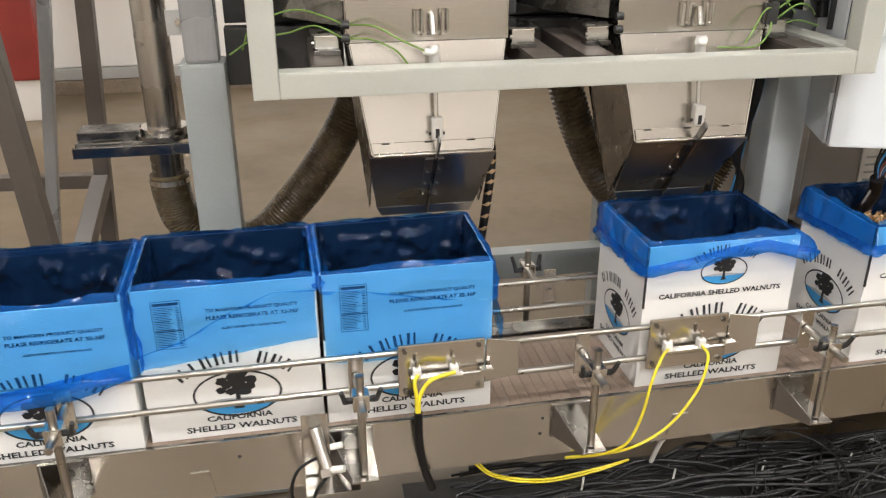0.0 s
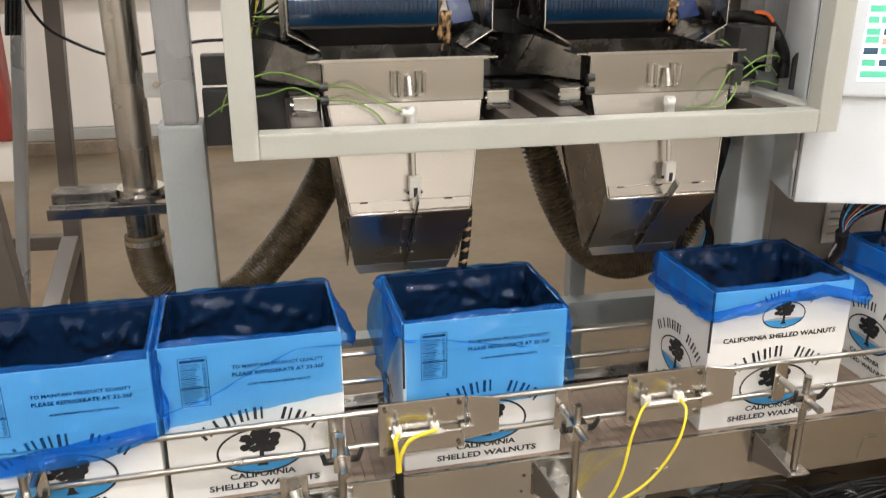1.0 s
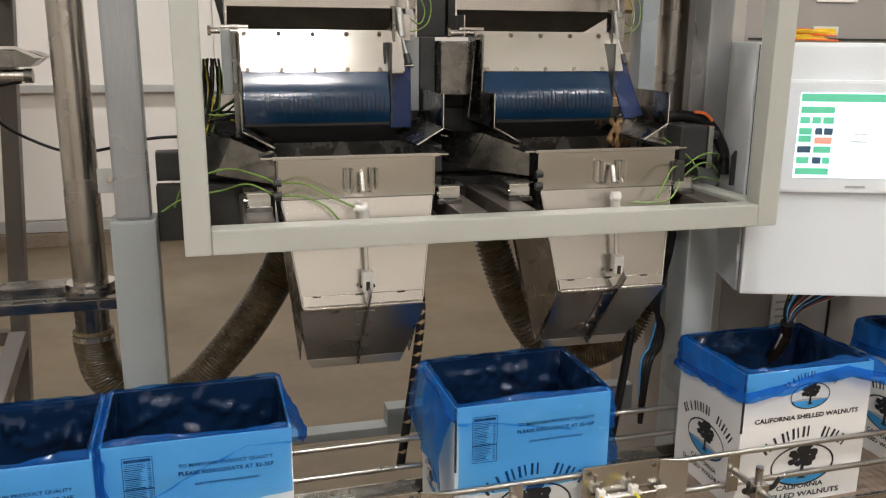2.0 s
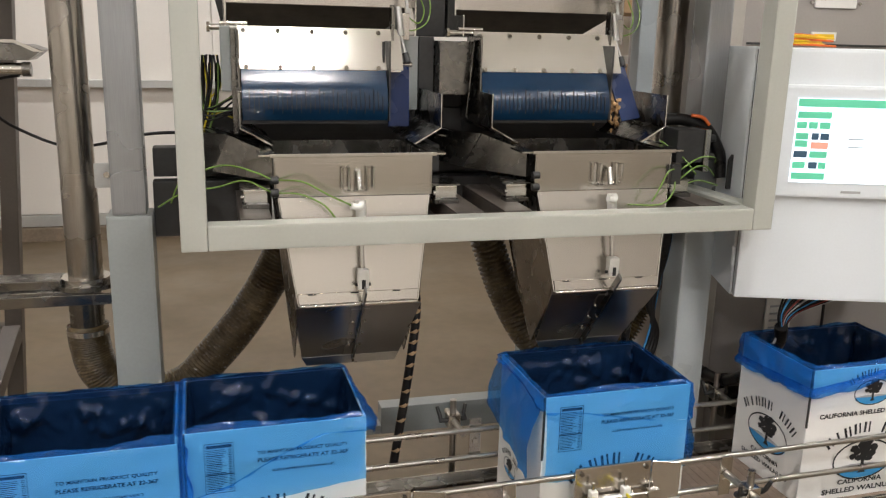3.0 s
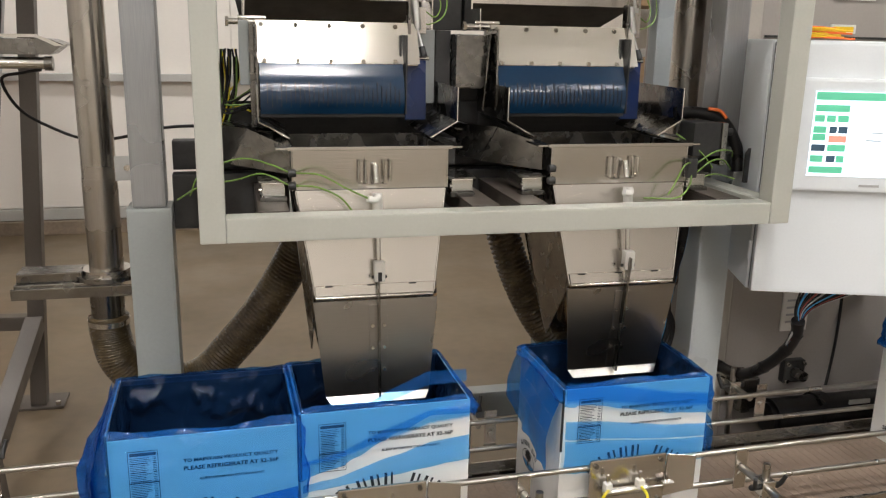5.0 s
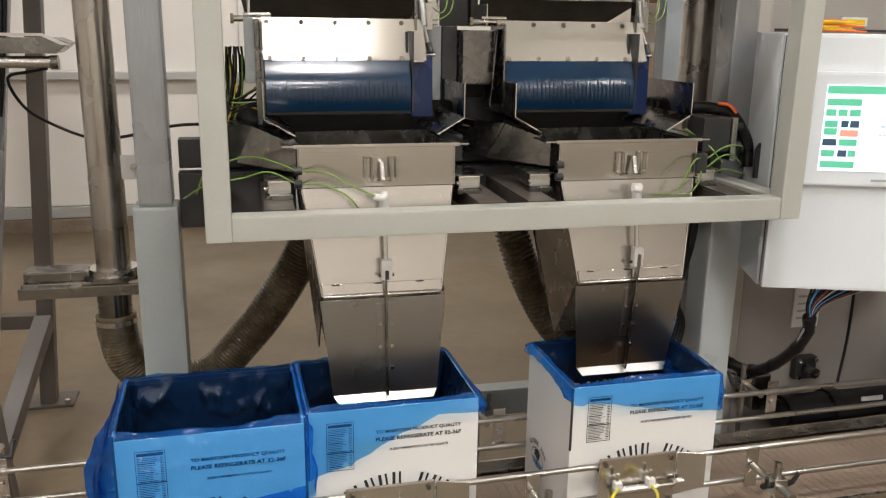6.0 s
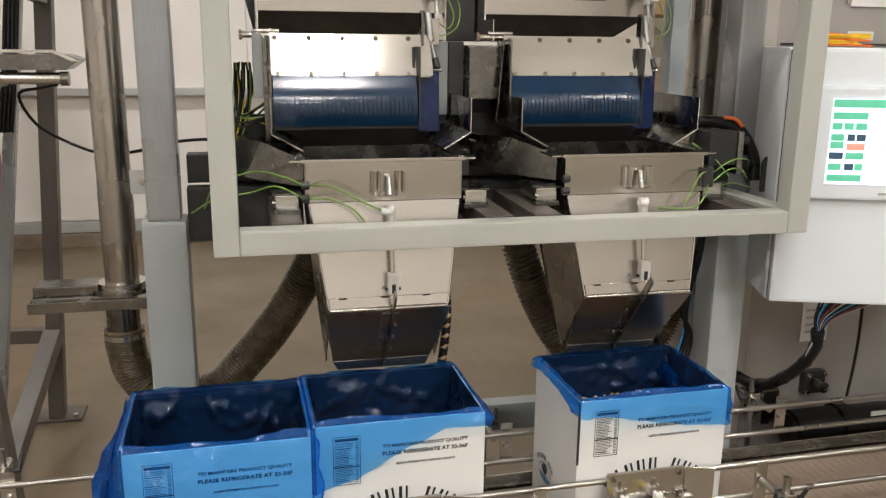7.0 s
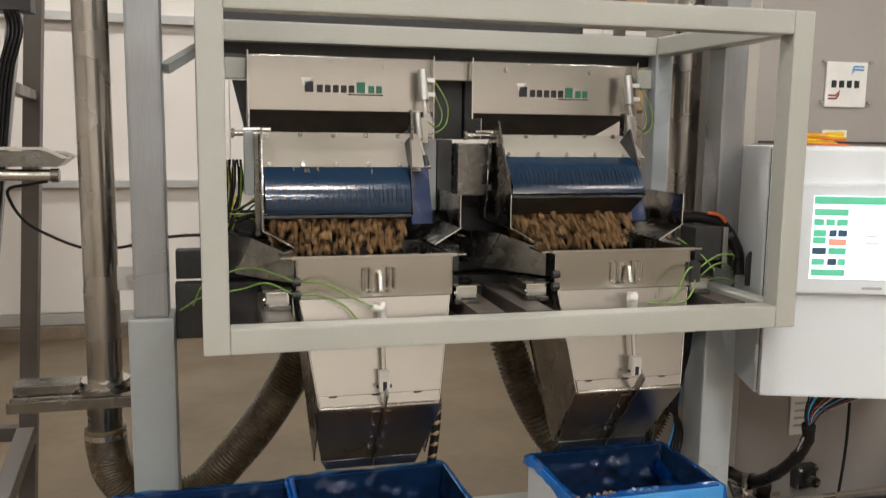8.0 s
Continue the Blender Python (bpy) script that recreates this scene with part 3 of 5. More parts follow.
def stop_plate(lx):
    """Pneumatic box stop on the near rails."""
    sp = thing("box_stop", "stainless plate with a small air cylinder and yellow hoses", "box stop", (CONV[0], CONV[1], 0), CYAW, group="box stops")
    part("plate", box(lx - 0.115, lx + 0.085, -0.181, -0.1745, 0.585, 0.72, 0.004), M_STEEL, sp)
    part("paddle", prism([(lx + 0.086, -0.178, 0.60), (lx + 0.165, -0.185, 0.615), (lx + 0.165, -0.185, 0.705), (lx + 0.09, -0.178, 0.715)], (0, 0.003, 0), bevel=0.001), M_STEEL, sp)
    c = part("air_cylinder", rod((lx - 0.09, -0.197, 0.642), (lx + 0.03, -0.197, 0.642), 0.010, 14), M_STEEL_POL, sp)
    part("piston_rod", rod((lx + 0.03, -0.197, 0.642), (lx + 0.075, -0.197, 0.642), 0.004, 8), M_STEEL_POL, c)
    part("clevis", box(lx + 0.07, lx + 0.10, -0.206, -0.188, 0.632, 0.652, 0.002), M_STEEL_POL, c)
    for dx in (-0.075, 0.01):
        part("fitting", box(lx + dx - 0.009, lx + dx + 0.009, -0.208, -0.188, 0.645, 0.668, 0.003), M_WHITEP, c)
        part("valve", rod((lx + dx, -0.197, 0.668), (lx + dx, -0.197, 0.688), 0.004, 8), M_STEEL_POL, c)
    for dx, dz in ((-0.10, 0.6), (0.07, 0.6), (-0.10, 0.705), (0.07, 0.705)):
        part("bolt", rod((lx + dx, -0.186, dz), (lx + dx, -0.1815, dz), 0.006, 6), M_STEEL_DK, sp)
    return sp


stop_a = stop_plate(-0.22)
stop_b = stop_plate(0.38)

# ---------- pipes, hoses ----------
pipe = thing("suction_pipe", "round steel suction pipe with a flanged clamp and ribbed hose below", "pipe")
PX, PY = -0.277, 0.60
part("upper_pipe", rod((PX, PY, 1.30), (PX, PY, 3.6), 0.0445, 32), M_PIPE, pipe, smooth=True)
part("coupling", rod((PX, PY, 1.045), (PX, PY, 1.30), 0.0455, 32), M_PIPE, pipe, "duller steel sleeve", smooth=True)
part("lower_pipe", rod((PX - 0.005, PY, 0.88), (PX - 0.005, PY, 1.02), 0.045, 32), M_STEEL_DK, pipe, smooth=True)
part("flange", rod((PX, PY, 1.022), (PX, PY, 1.034), 0.083, 32), M_STEEL_DK, pipe)
part("flange", rod((PX, PY, 1.034), (PX, PY, 1.048), 0.064, 32), M_STEEL, pipe)
part("slide_gate", box(-0.505, -0.235, 0.545, 0.655, 1.005, 1.0215, 0.003), M_STEEL_DK, pipe)
part("slide_gate", box(-0.50, -0.335, 0.56, 0.64, 1.022, 1.048, 0.003), M_STEEL_DK, pipe)
part("gate_lip", box(-0.512, -0.19, 0.535, 0.5445, 0.982, 1.012, 0.002), M_STEEL_DK, pipe)
part("wall_clip", box(PX + 0.045, -0.186, 0.56, 0.566, 1.295, 1.36, 0.002), M_GIRT, pipe)
part("clip_bolt", rod((-0.2, 0.552, 1.33), (-0.2, 0.56, 1.33), 0.009, 6), M_STEEL_POL, pipe)
hs = spline([(PX - 0.005, 0.60, 0.91), (PX - 0.003, 0.60, 0.85), (PX + 0.02, 0.60, 0.765), (PX + 0.10, 0.61, 0.685), (-0.04, 0.62, 0.70), (0.05, 0.62, 0.785), (0.132, 0.61, 0.885), (0.205, 0.60, 1.0), (0.262, 0.58, 1.12), (0.31, 0.55, 1.25)], 46)
part("hose", sweep(hs, [0.0505 + 0.0045 * (1 if (i // 2) % 2 else -1) for i in range(len(hs))], 20), M_HOSE, pipe, "brown ribbed wire-reinforced hose")
part("hose_clamp", rod((PX - 0.005, PY, 0.885), (PX - 0.005, PY, 0.90), 0.0565, 24), M_STEEL_POL, pipe, "bright hose clamp")
hose_r = thing("suction_hose", "brown ribbed hose hanging in a bend behind the hopper", "hose")
hs = spline([(0.80, 0.56, 1.28), (0.855, 0.55, 1.10), (0.915, 0.54, 0.94), (1.0, 0.53, 0.80), (1.11, 0.53, 0.735), (1.22, 0.53, 0.745), (1.31, 0.54, 0.80), (1.37, 0.55, 0.90)], 46)
part("tube", sweep(hs, [0.046 + 0.0045 * (1 if (i // 2) % 2 else -1) for i in range(len(hs))], 20), M_HOSE, hose_r)
part("end_cuff", rod((1.372, 0.551, 0.905), (1.40, 0.56, 0.98), 0.05, 20), M_STEEL_DK, hose_r)

# spiral-wrapped cable that hangs behind each hopper
for x0 in (0.0, PITCH):
    cb = thing("wrapped_cable", "black cable bundle in yellow-striped spiral wrap", "cable", group="wrapped cables")
    p = spline([(x0 + 0.585, 0.40, 1.30), (x0 + 0.580, 0.36, 1.10), (x0 + 0.585, 0.33, 0.98), (x0 + 0.56, 0.31, 0.80), (x0 + 0.52, 0.30, 0.55)], 12)
    part("cable_core", sweep(p, 0.0125, 10), M_CABLE, cb)
    if x0 == 0.0:
        for i in range(2, len(p) - 2, 2):
            d = (p[i + 1] - p[i]).normalized()
            part("wrap", sweep([p[i] - d * 0.004 + Vector((-0.003, 0, 0)), p[i] + d * 0.004 + Vector((0.003, 0, 0))], 0.0138, 10), M_KRAFT, cb)
    else:
        for k in range(4):
            q = spline([(1.372 + 0.005 * k, 0.40, 1.30), (1.36 + 0.006 * k, 0.41, 1.10), (1.345 + 0.006 * k, 0.42, 1.0), (1.33 + 0.008 * k, 0.42, 0.925), (1.366 - 0.008 * k, 0.42, 0.845), (1.355 - 0.012 * k, 0.41, 0.78), (1.31 - 0.01 * k, 0.38, 0.74), (1.28, 0.36, 0.56)], 10)
            part("lead", sweep(q, 0.0035 if k == 3 else 0.008, 8), M_INKBLUE if k == 3 else M_CABLE, cb)

# ---------- dark structure behind the hoppers ----------
rack = thing("hopper_rack", "dark steel beams and trays that carry the weigh hoppers", "machine frame")
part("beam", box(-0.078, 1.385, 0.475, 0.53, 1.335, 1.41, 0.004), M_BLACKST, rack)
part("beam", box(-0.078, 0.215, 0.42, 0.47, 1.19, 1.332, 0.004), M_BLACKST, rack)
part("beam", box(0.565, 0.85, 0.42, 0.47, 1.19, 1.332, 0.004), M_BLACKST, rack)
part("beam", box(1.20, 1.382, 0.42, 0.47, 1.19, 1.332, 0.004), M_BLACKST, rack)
for cx in (0.158, 0.645, 0.765, 1.28):
    ch = part("channel", box(cx - 0.034, cx + 0.034, T + 0.001, 0.47, 1.301, 1.307, 0.001), M_STAND, rack, "dull brown-grey flat channel")
    part("web", box(cx - 0.034, cx - 0.031, T + 0.001, 0.47, 1.262, 1.3005), M_STAND, ch)
for cx in (0.163, 0.617, 0.798, 1.25):
    lc = part("load_cell", box(cx - 0.027, cx + 0.027, 0.17, 0.30, 1.318, 1.350, 0.003), M_STEEL_POL, rack, "bright load cell block")
    part("foot", box(cx - 0.03, cx + 0.03, 0.16, 0.20, 1.3075, 1.3175, 0.001), M_STEEL_DK, lc)
    part("cap", box(cx - 0.034, cx + 0.034, 0.165, 0.31, 1.3505, 1.354, 0.001), M_STEEL_DK, lc)
    part("bolt", rod((cx - 0.034, 0.165, 1.334), (cx - 0.0275, 0.165, 1.334), 0.006, 8), M_STEEL_POL, lc)
for x0 in (0.0, PITCH):
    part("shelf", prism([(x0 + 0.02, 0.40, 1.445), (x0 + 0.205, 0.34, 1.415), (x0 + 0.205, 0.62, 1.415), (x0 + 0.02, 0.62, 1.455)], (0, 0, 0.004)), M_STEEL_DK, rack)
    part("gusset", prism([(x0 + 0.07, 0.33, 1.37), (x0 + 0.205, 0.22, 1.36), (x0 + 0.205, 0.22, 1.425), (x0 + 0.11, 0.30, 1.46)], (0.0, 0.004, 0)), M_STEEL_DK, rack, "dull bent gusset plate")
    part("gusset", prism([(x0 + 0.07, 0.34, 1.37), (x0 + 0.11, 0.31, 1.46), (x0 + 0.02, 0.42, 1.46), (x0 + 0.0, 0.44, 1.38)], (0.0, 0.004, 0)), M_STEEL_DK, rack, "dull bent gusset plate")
    # added black boxes and sheets that darken the gaps behind the hoppers
    part("dark_filler", box(x0 + 0.585, x0 + 0.64, 0.33, 0.46, 1.36, 1.43, 0.003), M_BLACKST, rack)
    part("dark_backing", box(x0 + 0.02, x0 + 0.20, 0.62, 0.625, 1.30, 1.50), M_BLACKST, rack)
part("dark_backing", box(0.20, 0.66, 0.62, 0.624, 1.30, 1.46), M_BLACKST, rack)
part("dark_backing", box(0.60, 0.86, 0.635, 0.639, 1.30, 1.56), M_BLACKST, rack)
part("dark_backing", box(0.84, 1.36, 0.62, 0.624, 1.30, 1.46), M_BLACKST, rack)

for x0 in (0.0, PITCH):
    ar = thing("bucket_bracket", "folded grey sheet-steel bracket beside the bucket", "bracket", (x0, 0, 0), group="bucket brackets")
    if x0:
        part("channel", box(0.045, 0.132, 0.50, 0.60, 1.545, 1.69, 0.003), M_STEEL_DK, ar)
        part("flange", prism([(0.132, 0.47, 1.695), (0.155, 0.50, 1.685), (0.135, 0.50, 1.495), (0.115, 0.47, 1.49)], (0.003, 0, 0)), M_STEEL_DK, ar)
        part("plate", box(-0.045, -0.005, 0.55, 0.62, 1.50, 1.70, 0.002), M_POST, ar, "blue-grey painted plate")
        part("plate", box(0.0, 0.043, 0.56, 0.62, 1.50, 1.70, 0.002), M_BLACKST, ar)
    else:
        part("channel", box(0.100, 0.125, 0.51, 0.58, 1.55, 1.715, 0.003), M_POST, ar, "blue-grey painted plate")
        part("flange", box(0.126, 0.139, 0.50, 0.56, 1.44, 1.71, 0.002), M_STEEL_DK, ar)
    part("shaft", rod((0.075, 0.525, 1.712), (0.150, 0.525, 1.712), 0.008, 12), M_STEEL_POL, ar)
    part("nut", rod((0.068, 0.525, 1.712), (0.076, 0.525, 1.712), 0.013, 6), M_STEEL_POL, ar)

body = thing("vibratory_feeder", "dark vibratory feeder body above the covers", "feeder body")
part("trough", box(0.055, 1.36, 0.70, 1.40, 1.932, 1.99, 0.004), M_BLACKST, body)
part("upper_trough", prism([(-0.02, 0.72, 1.9905), (1.06, 0.72, 1.9905), (1.17, 0.72, 2.075), (1.17, 0.72, 2.17), (-0.02, 0.72, 2.17)], (0, 0.6, 0)), M_BLACKST, body, "dark upper trough")
part("trough_lip", box(0.10, 0.80, 0.705, 0.7195, 2.072, 2.082, 0.002), M_STEEL, body, "bright steel lip")
part("spine", box(0.645, 0.745, 0.70, 1.3, 1.70, 1.90, 0.004), M_BLACKST, body)
part("end_arm", prism([(0.075, 0.72, 1.86), (0.113, 0.72, 1.86), (0.113, 0.72, 1.70)], (0, 0.04, 0)), M_BLACKST, body)
part("arm", box(0.056, 0.113, 0.66, 0.72, 1.862, 1.918, 0.003), M_FRAME, body)
part("arm", box(1.275, 1.365, 0.66, 0.72, 1.862, 1.918, 0.003), M_FRAME, body)
part("arm", box(0.64, 0.748, 0.655, 0.69, 1.87, 1.925, 0.003), M_STEEL, body)
for k in range(5):
    part("spring_leaf", box(1.20 + k * 0.021, 1.212 + k * 0.021, 1.42, 1.44, 1.74, 2.15, 0.001), M_STEEL, body)
diag = part("strut", sweep([(-0.085, 0.40, 1.865), (0.02, 0.62, 1.955)], 0.017, 4), M_POST, body)

# loom of green and yellow leads on the far side
loom = thing("lead_loom", "loom of black leads with green and yellow ends", "cable loom")
rnd = random.Random(4)
for k in range(22):
    y = 0.60 + rnd.uniform(-0.03, 0.05)
    mat = (M_CABLE, M_CABLE, M_YEL, M_GREEN, M_CABLE)[k % 5]
    x = 0.06 + rnd.uniform(-0.01, 0.035)
    p = spline([(x, y, 1.64), (x + rnd.uniform(-0.01, 0.01), y, 1.56), (0.055 + rnd.uniform(-0.01, 0.01), y, 1.49 + rnd.uniform(-0.03, 0.02)), (0.13, y - 0.02, 1.50 + rnd.uniform(-0.03, 0.05))] if k % 2 else
               [(x, y, 1.62), (x - 0.005, y, 1.52), (0.04 + rnd.uniform(0, 0.03), y, 1.44)], 6)
    part("lead", sweep(p, 0.0028, 6), mat, loom)

# thin green air hoses to the hopper cylinders
for i, x0 in enumerate((0.0, PITCH)):
    ah = thing("air_hoses", "thin translucent green air hoses to the hopper cylinder", "air hose", group="green air hoses")
    if i == 0:
        runs = [[(-0.03, 0.30, 1.30), (0.0, 0.26, 1.36), (0.09, 0.22, 1.40), (0.16, 0.17, 1.392), (0.198, 0.15, 1.377)],
                [(-0.06, 0.30, 1.29), (0.0, 0.26, 1.33), (0.08, 0.22, 1.35), (0.14, 0.18, 1.37), (0.198, 0.15, 1.347)],
                [(0.214, 0.15, 1.375), (0.265, 0.10, 1.378), (0.32, 0.085, 1.35), (0.372, 0.082, 1.325)],
                [(0.214, 0.15, 1.345), (0.26, 0.11, 1.348), (0.31, 0.10, 1.325), (0.34, 0.10, 1.29), (0.375, 0.10, 1.255)]]
    else:
        runs = [[(x0 + 0.59, 0.15, 1.385), (x0 + 0.55, 0.12, 1.38), (x0 + 0.515, 0.10, 1.335), (x0 + 0.50, 0.10, 1.31)],
                [(x0 + 0.59, 0.15, 1.36), (x0 + 0.57, 0.12, 1.33), (x0 + 0.52, 0.09, 1.305), (x0 + 0.425, 0.083, 1.308)],
                [(x0 + 0.60, 0.15, 1.38), (x0 + 0.66, 0.16, 1.41), (x0 + 0.73, 0.20, 1.405), (x0 + 0.76, 0.24, 1.385)],
                [(x0 + 0.60, 0.15, 1.355), (x0 + 0.65, 0.16, 1.385), (x0 + 0.71, 0.2, 1.38), (x0 + 0.76, 0.24, 1.35)],
                [(x0 + 0.62, 0.30, 1.44), (x0 + 0.66, 0.24, 1.40), (x0 + 0.68, 0.20, 1.36)],
                [(x0 + 0.64, 0.2, 1.33), (x0 + 0.70, 0.22, 1.34), (x0 + 0.78, 0.25, 1.32)]]
        part("fitting", box(x0 + 0.573, x0 + 0.60, 0.14, 0.156, 1.345, 1.395, 0.003), M_BLACKST, ah, "black push-in fittings")
    for r in runs:
        part("air_hose", sweep(spline(r, 8), 0.0022, 8), M_GREEN, ah)

jb = thing("junction_box", "black junction box with cable glands and a black conduit", "junction box")
part("case", box(1.275, 1.355, 0.24, 0.32, 1.385, 1.475, 0.004), M_BLACKST, jb)
part("edge_plate", box(1.3555, 1.372, 0.235, 0.31, 1.36, 1.475, 0.003), M_STEEL, jb)
for gz in (1.45, 1.40):
    part("gland", rod((1.372, 0.25, gz), (1.392, 0.25, gz), 0.010, 10), M_BLACKST, jb)
part("conduit", sweep(spline([(1.27, 0.35, 1.49), (1.34, 0.34, 1.492), (1.41, 0.33, 1.47), (1.455, 0.32, 1.40), (1.46, 0.31, 1.33)], 8), 0.017, 12), M_CABLE, jb)
part("orange_wire", sweep(spline([(1.36, 0.325, 1.505), (1.39, 0.315, 1.50), (1.41, 0.31, 1.48)], 6), 0.005, 8), M_ORANGE, jb, "orange wire end")
part("bracket", prism([(1.44, 0.24, 1.31), (1.48, 0.24, 1.31), (1.48, 0.24, 1.39), (1.47, 0.24, 1.405), (1.45, 0.24, 1.405), (1.44, 0.24, 1.39)], (0, 0.01, 0)), M_BLACKST, jb)

# ---------- right side: pipe, posts, cabinet, machine ----------
rp = thing("riser_pipe", "polished stainless riser pipe behind the guard frame", "pipe")
part("tube", rod((1.578, 0.86, 0.9), (1.578, 0.86, 3.6), 0.05, 32), M_PIPE, rp, smooth=True)
part("elbow", sweep(spline([(1.578, 0.86, 0.95), (1.578, 0.87, 0.85), (1.578, 0.95, 0.75), (1.578, 1.1, 0.72)], 6), 0.05, 20), M_STEEL_DK, rp)
part("support_clip", box(1.65, 1.70, 0.84, 0.88, 1.2, 1.25), M_STEEL_DK, rp)
mach = thing("packing_machine", "tall taupe steel machine housing with a white maker's plate", "machine")
part("housing", box(1.646, 3.4, 0.55, 1.3, 0.0, 3.0, 0.006), M_MACHINE, mach)
part("corner_post", box(1.572, 1.6455, 0.545, 0.70, 0.0, 3.0, 0.006), M_MACHINE_LT, mach, "paler taupe corner post")
part("seam", box(1.66, 3.4, 0.546, 0.549, 1.70, 1.706), M_BLACKST, mach)
plate_m = part("maker_plate", box(1.885, 2.035, 0.543, 0.549, 1.815, 1.955, 0.002), M_WHITEP, mach, "white plate with a plain red and blue mark")
for k in range(4):
    part("mark", box(1.905 + k * 0.028, 1.922 + k * 0.028, 0.541, 0.5425, 1.875, 1.897), M_INK, plate_m)
for k in range(2):
    part("mark", prism([(1.895, 0.541, 1.848 - k * 0.01), (1.925, 0.541, 1.848 - k * 0.01), (1.936, 0.541, 1.862 - k * 0.01), (1.936, 0.541, 1.867 - k * 0.01), (1.922, 0.541, 1.853 - k * 0.01), (1.895, 0.541, 1.853 - k * 0.01)], (0, 0.0015, 0)), M_RED, plate_m)
    part("mark", prism([(1.975, 0.541, 1.915 + k * 0.01), (1.985, 0.541, 1.929 + k * 0.01), (2.02, 0.541, 1.929 + k * 0.01), (2.02, 0.541, 1.934 + k * 0.01), (1.983, 0.541, 1.934 + k * 0.01)], (0, 0.0015, 0)), M_INKBLUE, plate_m)
for bx, bz in ((1.872, 1.83), (1.872, 1.955), (2.048, 1.83), (2.048, 1.955)):
    part("rivet", rod((bx, 0.54, bz), (bx, 0.549, bz), 0.005, 8), M_STEEL_POL, mach)
tag = part("small_label", box(1.885, 1.975, 0.543, 0.549, 1.716, 1.742, 0.001), M_WHITEP, mach, "small white label with a plain mark")
part("mark", box(1.893, 1.965, 0.541, 0.5425, 1.722, 1.736), M_BUND, tag)
sheet = part("warning_label", box(1.84, 1.94, 0.543, 0.549, 0.74, 0.88, 0.001), M_WHITEP, mach, "white paper label with unreadable lines")
for k in range(4):
    part("mark", box(1.855, 1.92 - 0.01 * (k % 2), 0.541, 0.5425, 0.77 + k * 0.025, 0.777 + k * 0.025), M_INKGREY, sheet)
for bx, bz in ((1.90, 0.60), (2.13, 0.90)):
    br = part("flange_bearing", box(bx - 0.04, bx + 0.04, 0.52, 0.549, bz - 0.04, bz + 0.04, 0.006), M_BLACKST, mach, "black flange bearing with shaft end")
    part("shaft", rod((bx, 0.47, bz), (bx, 0.52, bz), 0.018, 14), M_STEEL_DK, br)
    for dx in (-0.03, 0.03):
        for dz in (-0.03, 0.03):
            part("bolt", rod((bx + dx, 0.508, bz + dz), (bx + dx, 0.52, bz + dz), 0.007, 6), M_STEEL_POL, br)
part("bracket_foot", box(1.66, 1.72, 0.45, 0.549, 0.5, 0.62, 0.004), M_STEEL_DK, mach)

motor = thing("drum_motor", "black cylindrical gear motor beside the conveyor", "motor")
part("drum", rod((1.75, 0.42, 0.492), (2.35, 0.42, 0.492), 0.062, 28), M_CABLE, motor, smooth=False)
part("rib", rod((1.91, 0.42, 0.492), (1.95, 0.42, 0.492), 0.07, 28), M_CABLE, motor)
part("end_cap", rod((1.735, 0.42, 0.492), (1.75, 0.42, 0.492), 0.05, 28), M_CABLE, motor)
part("rating_plate", box(2.01, 2.09, 0.372, 0.377, 0.535, 0.55, 0.001), M_WHITEP, motor, "white rating plate")
part("foot", box(1.80, 2.25, 0.38, 0.46, 0.0, 0.433, 0.004), M_STEEL_DK, motor)
part("lead", sweep(spline([(2.02, 0.50, 0.98), (2.03, 0.50, 0.85), (2.02, 0.49, 0.70), (1.98, 0.46, 0.56)], 8), 0.005, 8), M_CABLE, motor)

cab = thing("control_cabinet", "light grey steel control cabinet with an operator screen", "control cabinet", (1.412, 0.12, 0), -18)
part("body", box(0.0, 0.85, 0.034, 0.28, 1.035, 1.695, 0.004), M_CAB, cab)
part("gasket", box(0.006, 0.844, 0.0255, 0.0335, 1.041, 1.689), M_BLACKST, cab)
door_c = part("cabinet_door", box(0.004, 0.846, 0.0, 0.025, 1.036, 1.694, 0.008), M_CAB, cab)
scr = part("operator_screen", box(0.095, 0.50, -0.016, -0.0005, 1.318, 1.605, 0.008), M_CAB, cab, "operator touch screen with green and white fields")
part("display", box(0.135, 0.465, -0.0185, -0.0165, 1.358, 1.572), M_SCREEN, scr, "lit white display")
part("display_field", box(0.136, 0.464, -0.0195, -0.0187, 1.551, 1.571), M_SCREEN_G, scr)
for zz, xs, mt in ((1.532, (0.138, 0.222), M_SCREEN_G), (1.506, (0.138, 0.163), M_SCREEN_G), (1.506, (0.168, 0.190), M_SCREEN_G), (1.506, (0.195, 0.222), M_SCREEN_G), (1.478, (0.138, 0.17), M_SCREEN_G), (1.478, (0.178, 0.196), M_SCREEN_D), (1.478, (0.20, 0.222), M_SCREEN_D),
                   (1.459, (0.138, 0.17), M_SCREEN_G), (1.455, (0.178, 0.222), M_SCREEN_R), (1.432, (0.138, 0.172), M_SCREEN_D), (1.432, (0.178, 0.222), M_SCREEN_G), (1.404, (0.138, 0.17), M_SCREEN_G), (1.404, (0.178, 0.20), M_SCREEN_D), (1.404, (0.203, 0.222), M_SCREEN_G), (1.376, (0.138, 0.222), M_SCREEN_G)):
    part("display_field", box(xs[0], xs[1], -0.0195, -0.0187, zz - 0.010, zz + 0.007), mt, scr)
for zz in (1.45, 1.47):
    part("display_field", box(0.27, 0.31, -0.0195, -0.0187, zz, zz + 0.003), M_INKGREY, scr)
scr.location.x = -0.03
part("maker_mark", box(0.27, 0.32, -0.0175, -0.0165, 1.332, 1.338), M_INKGREY, scr)
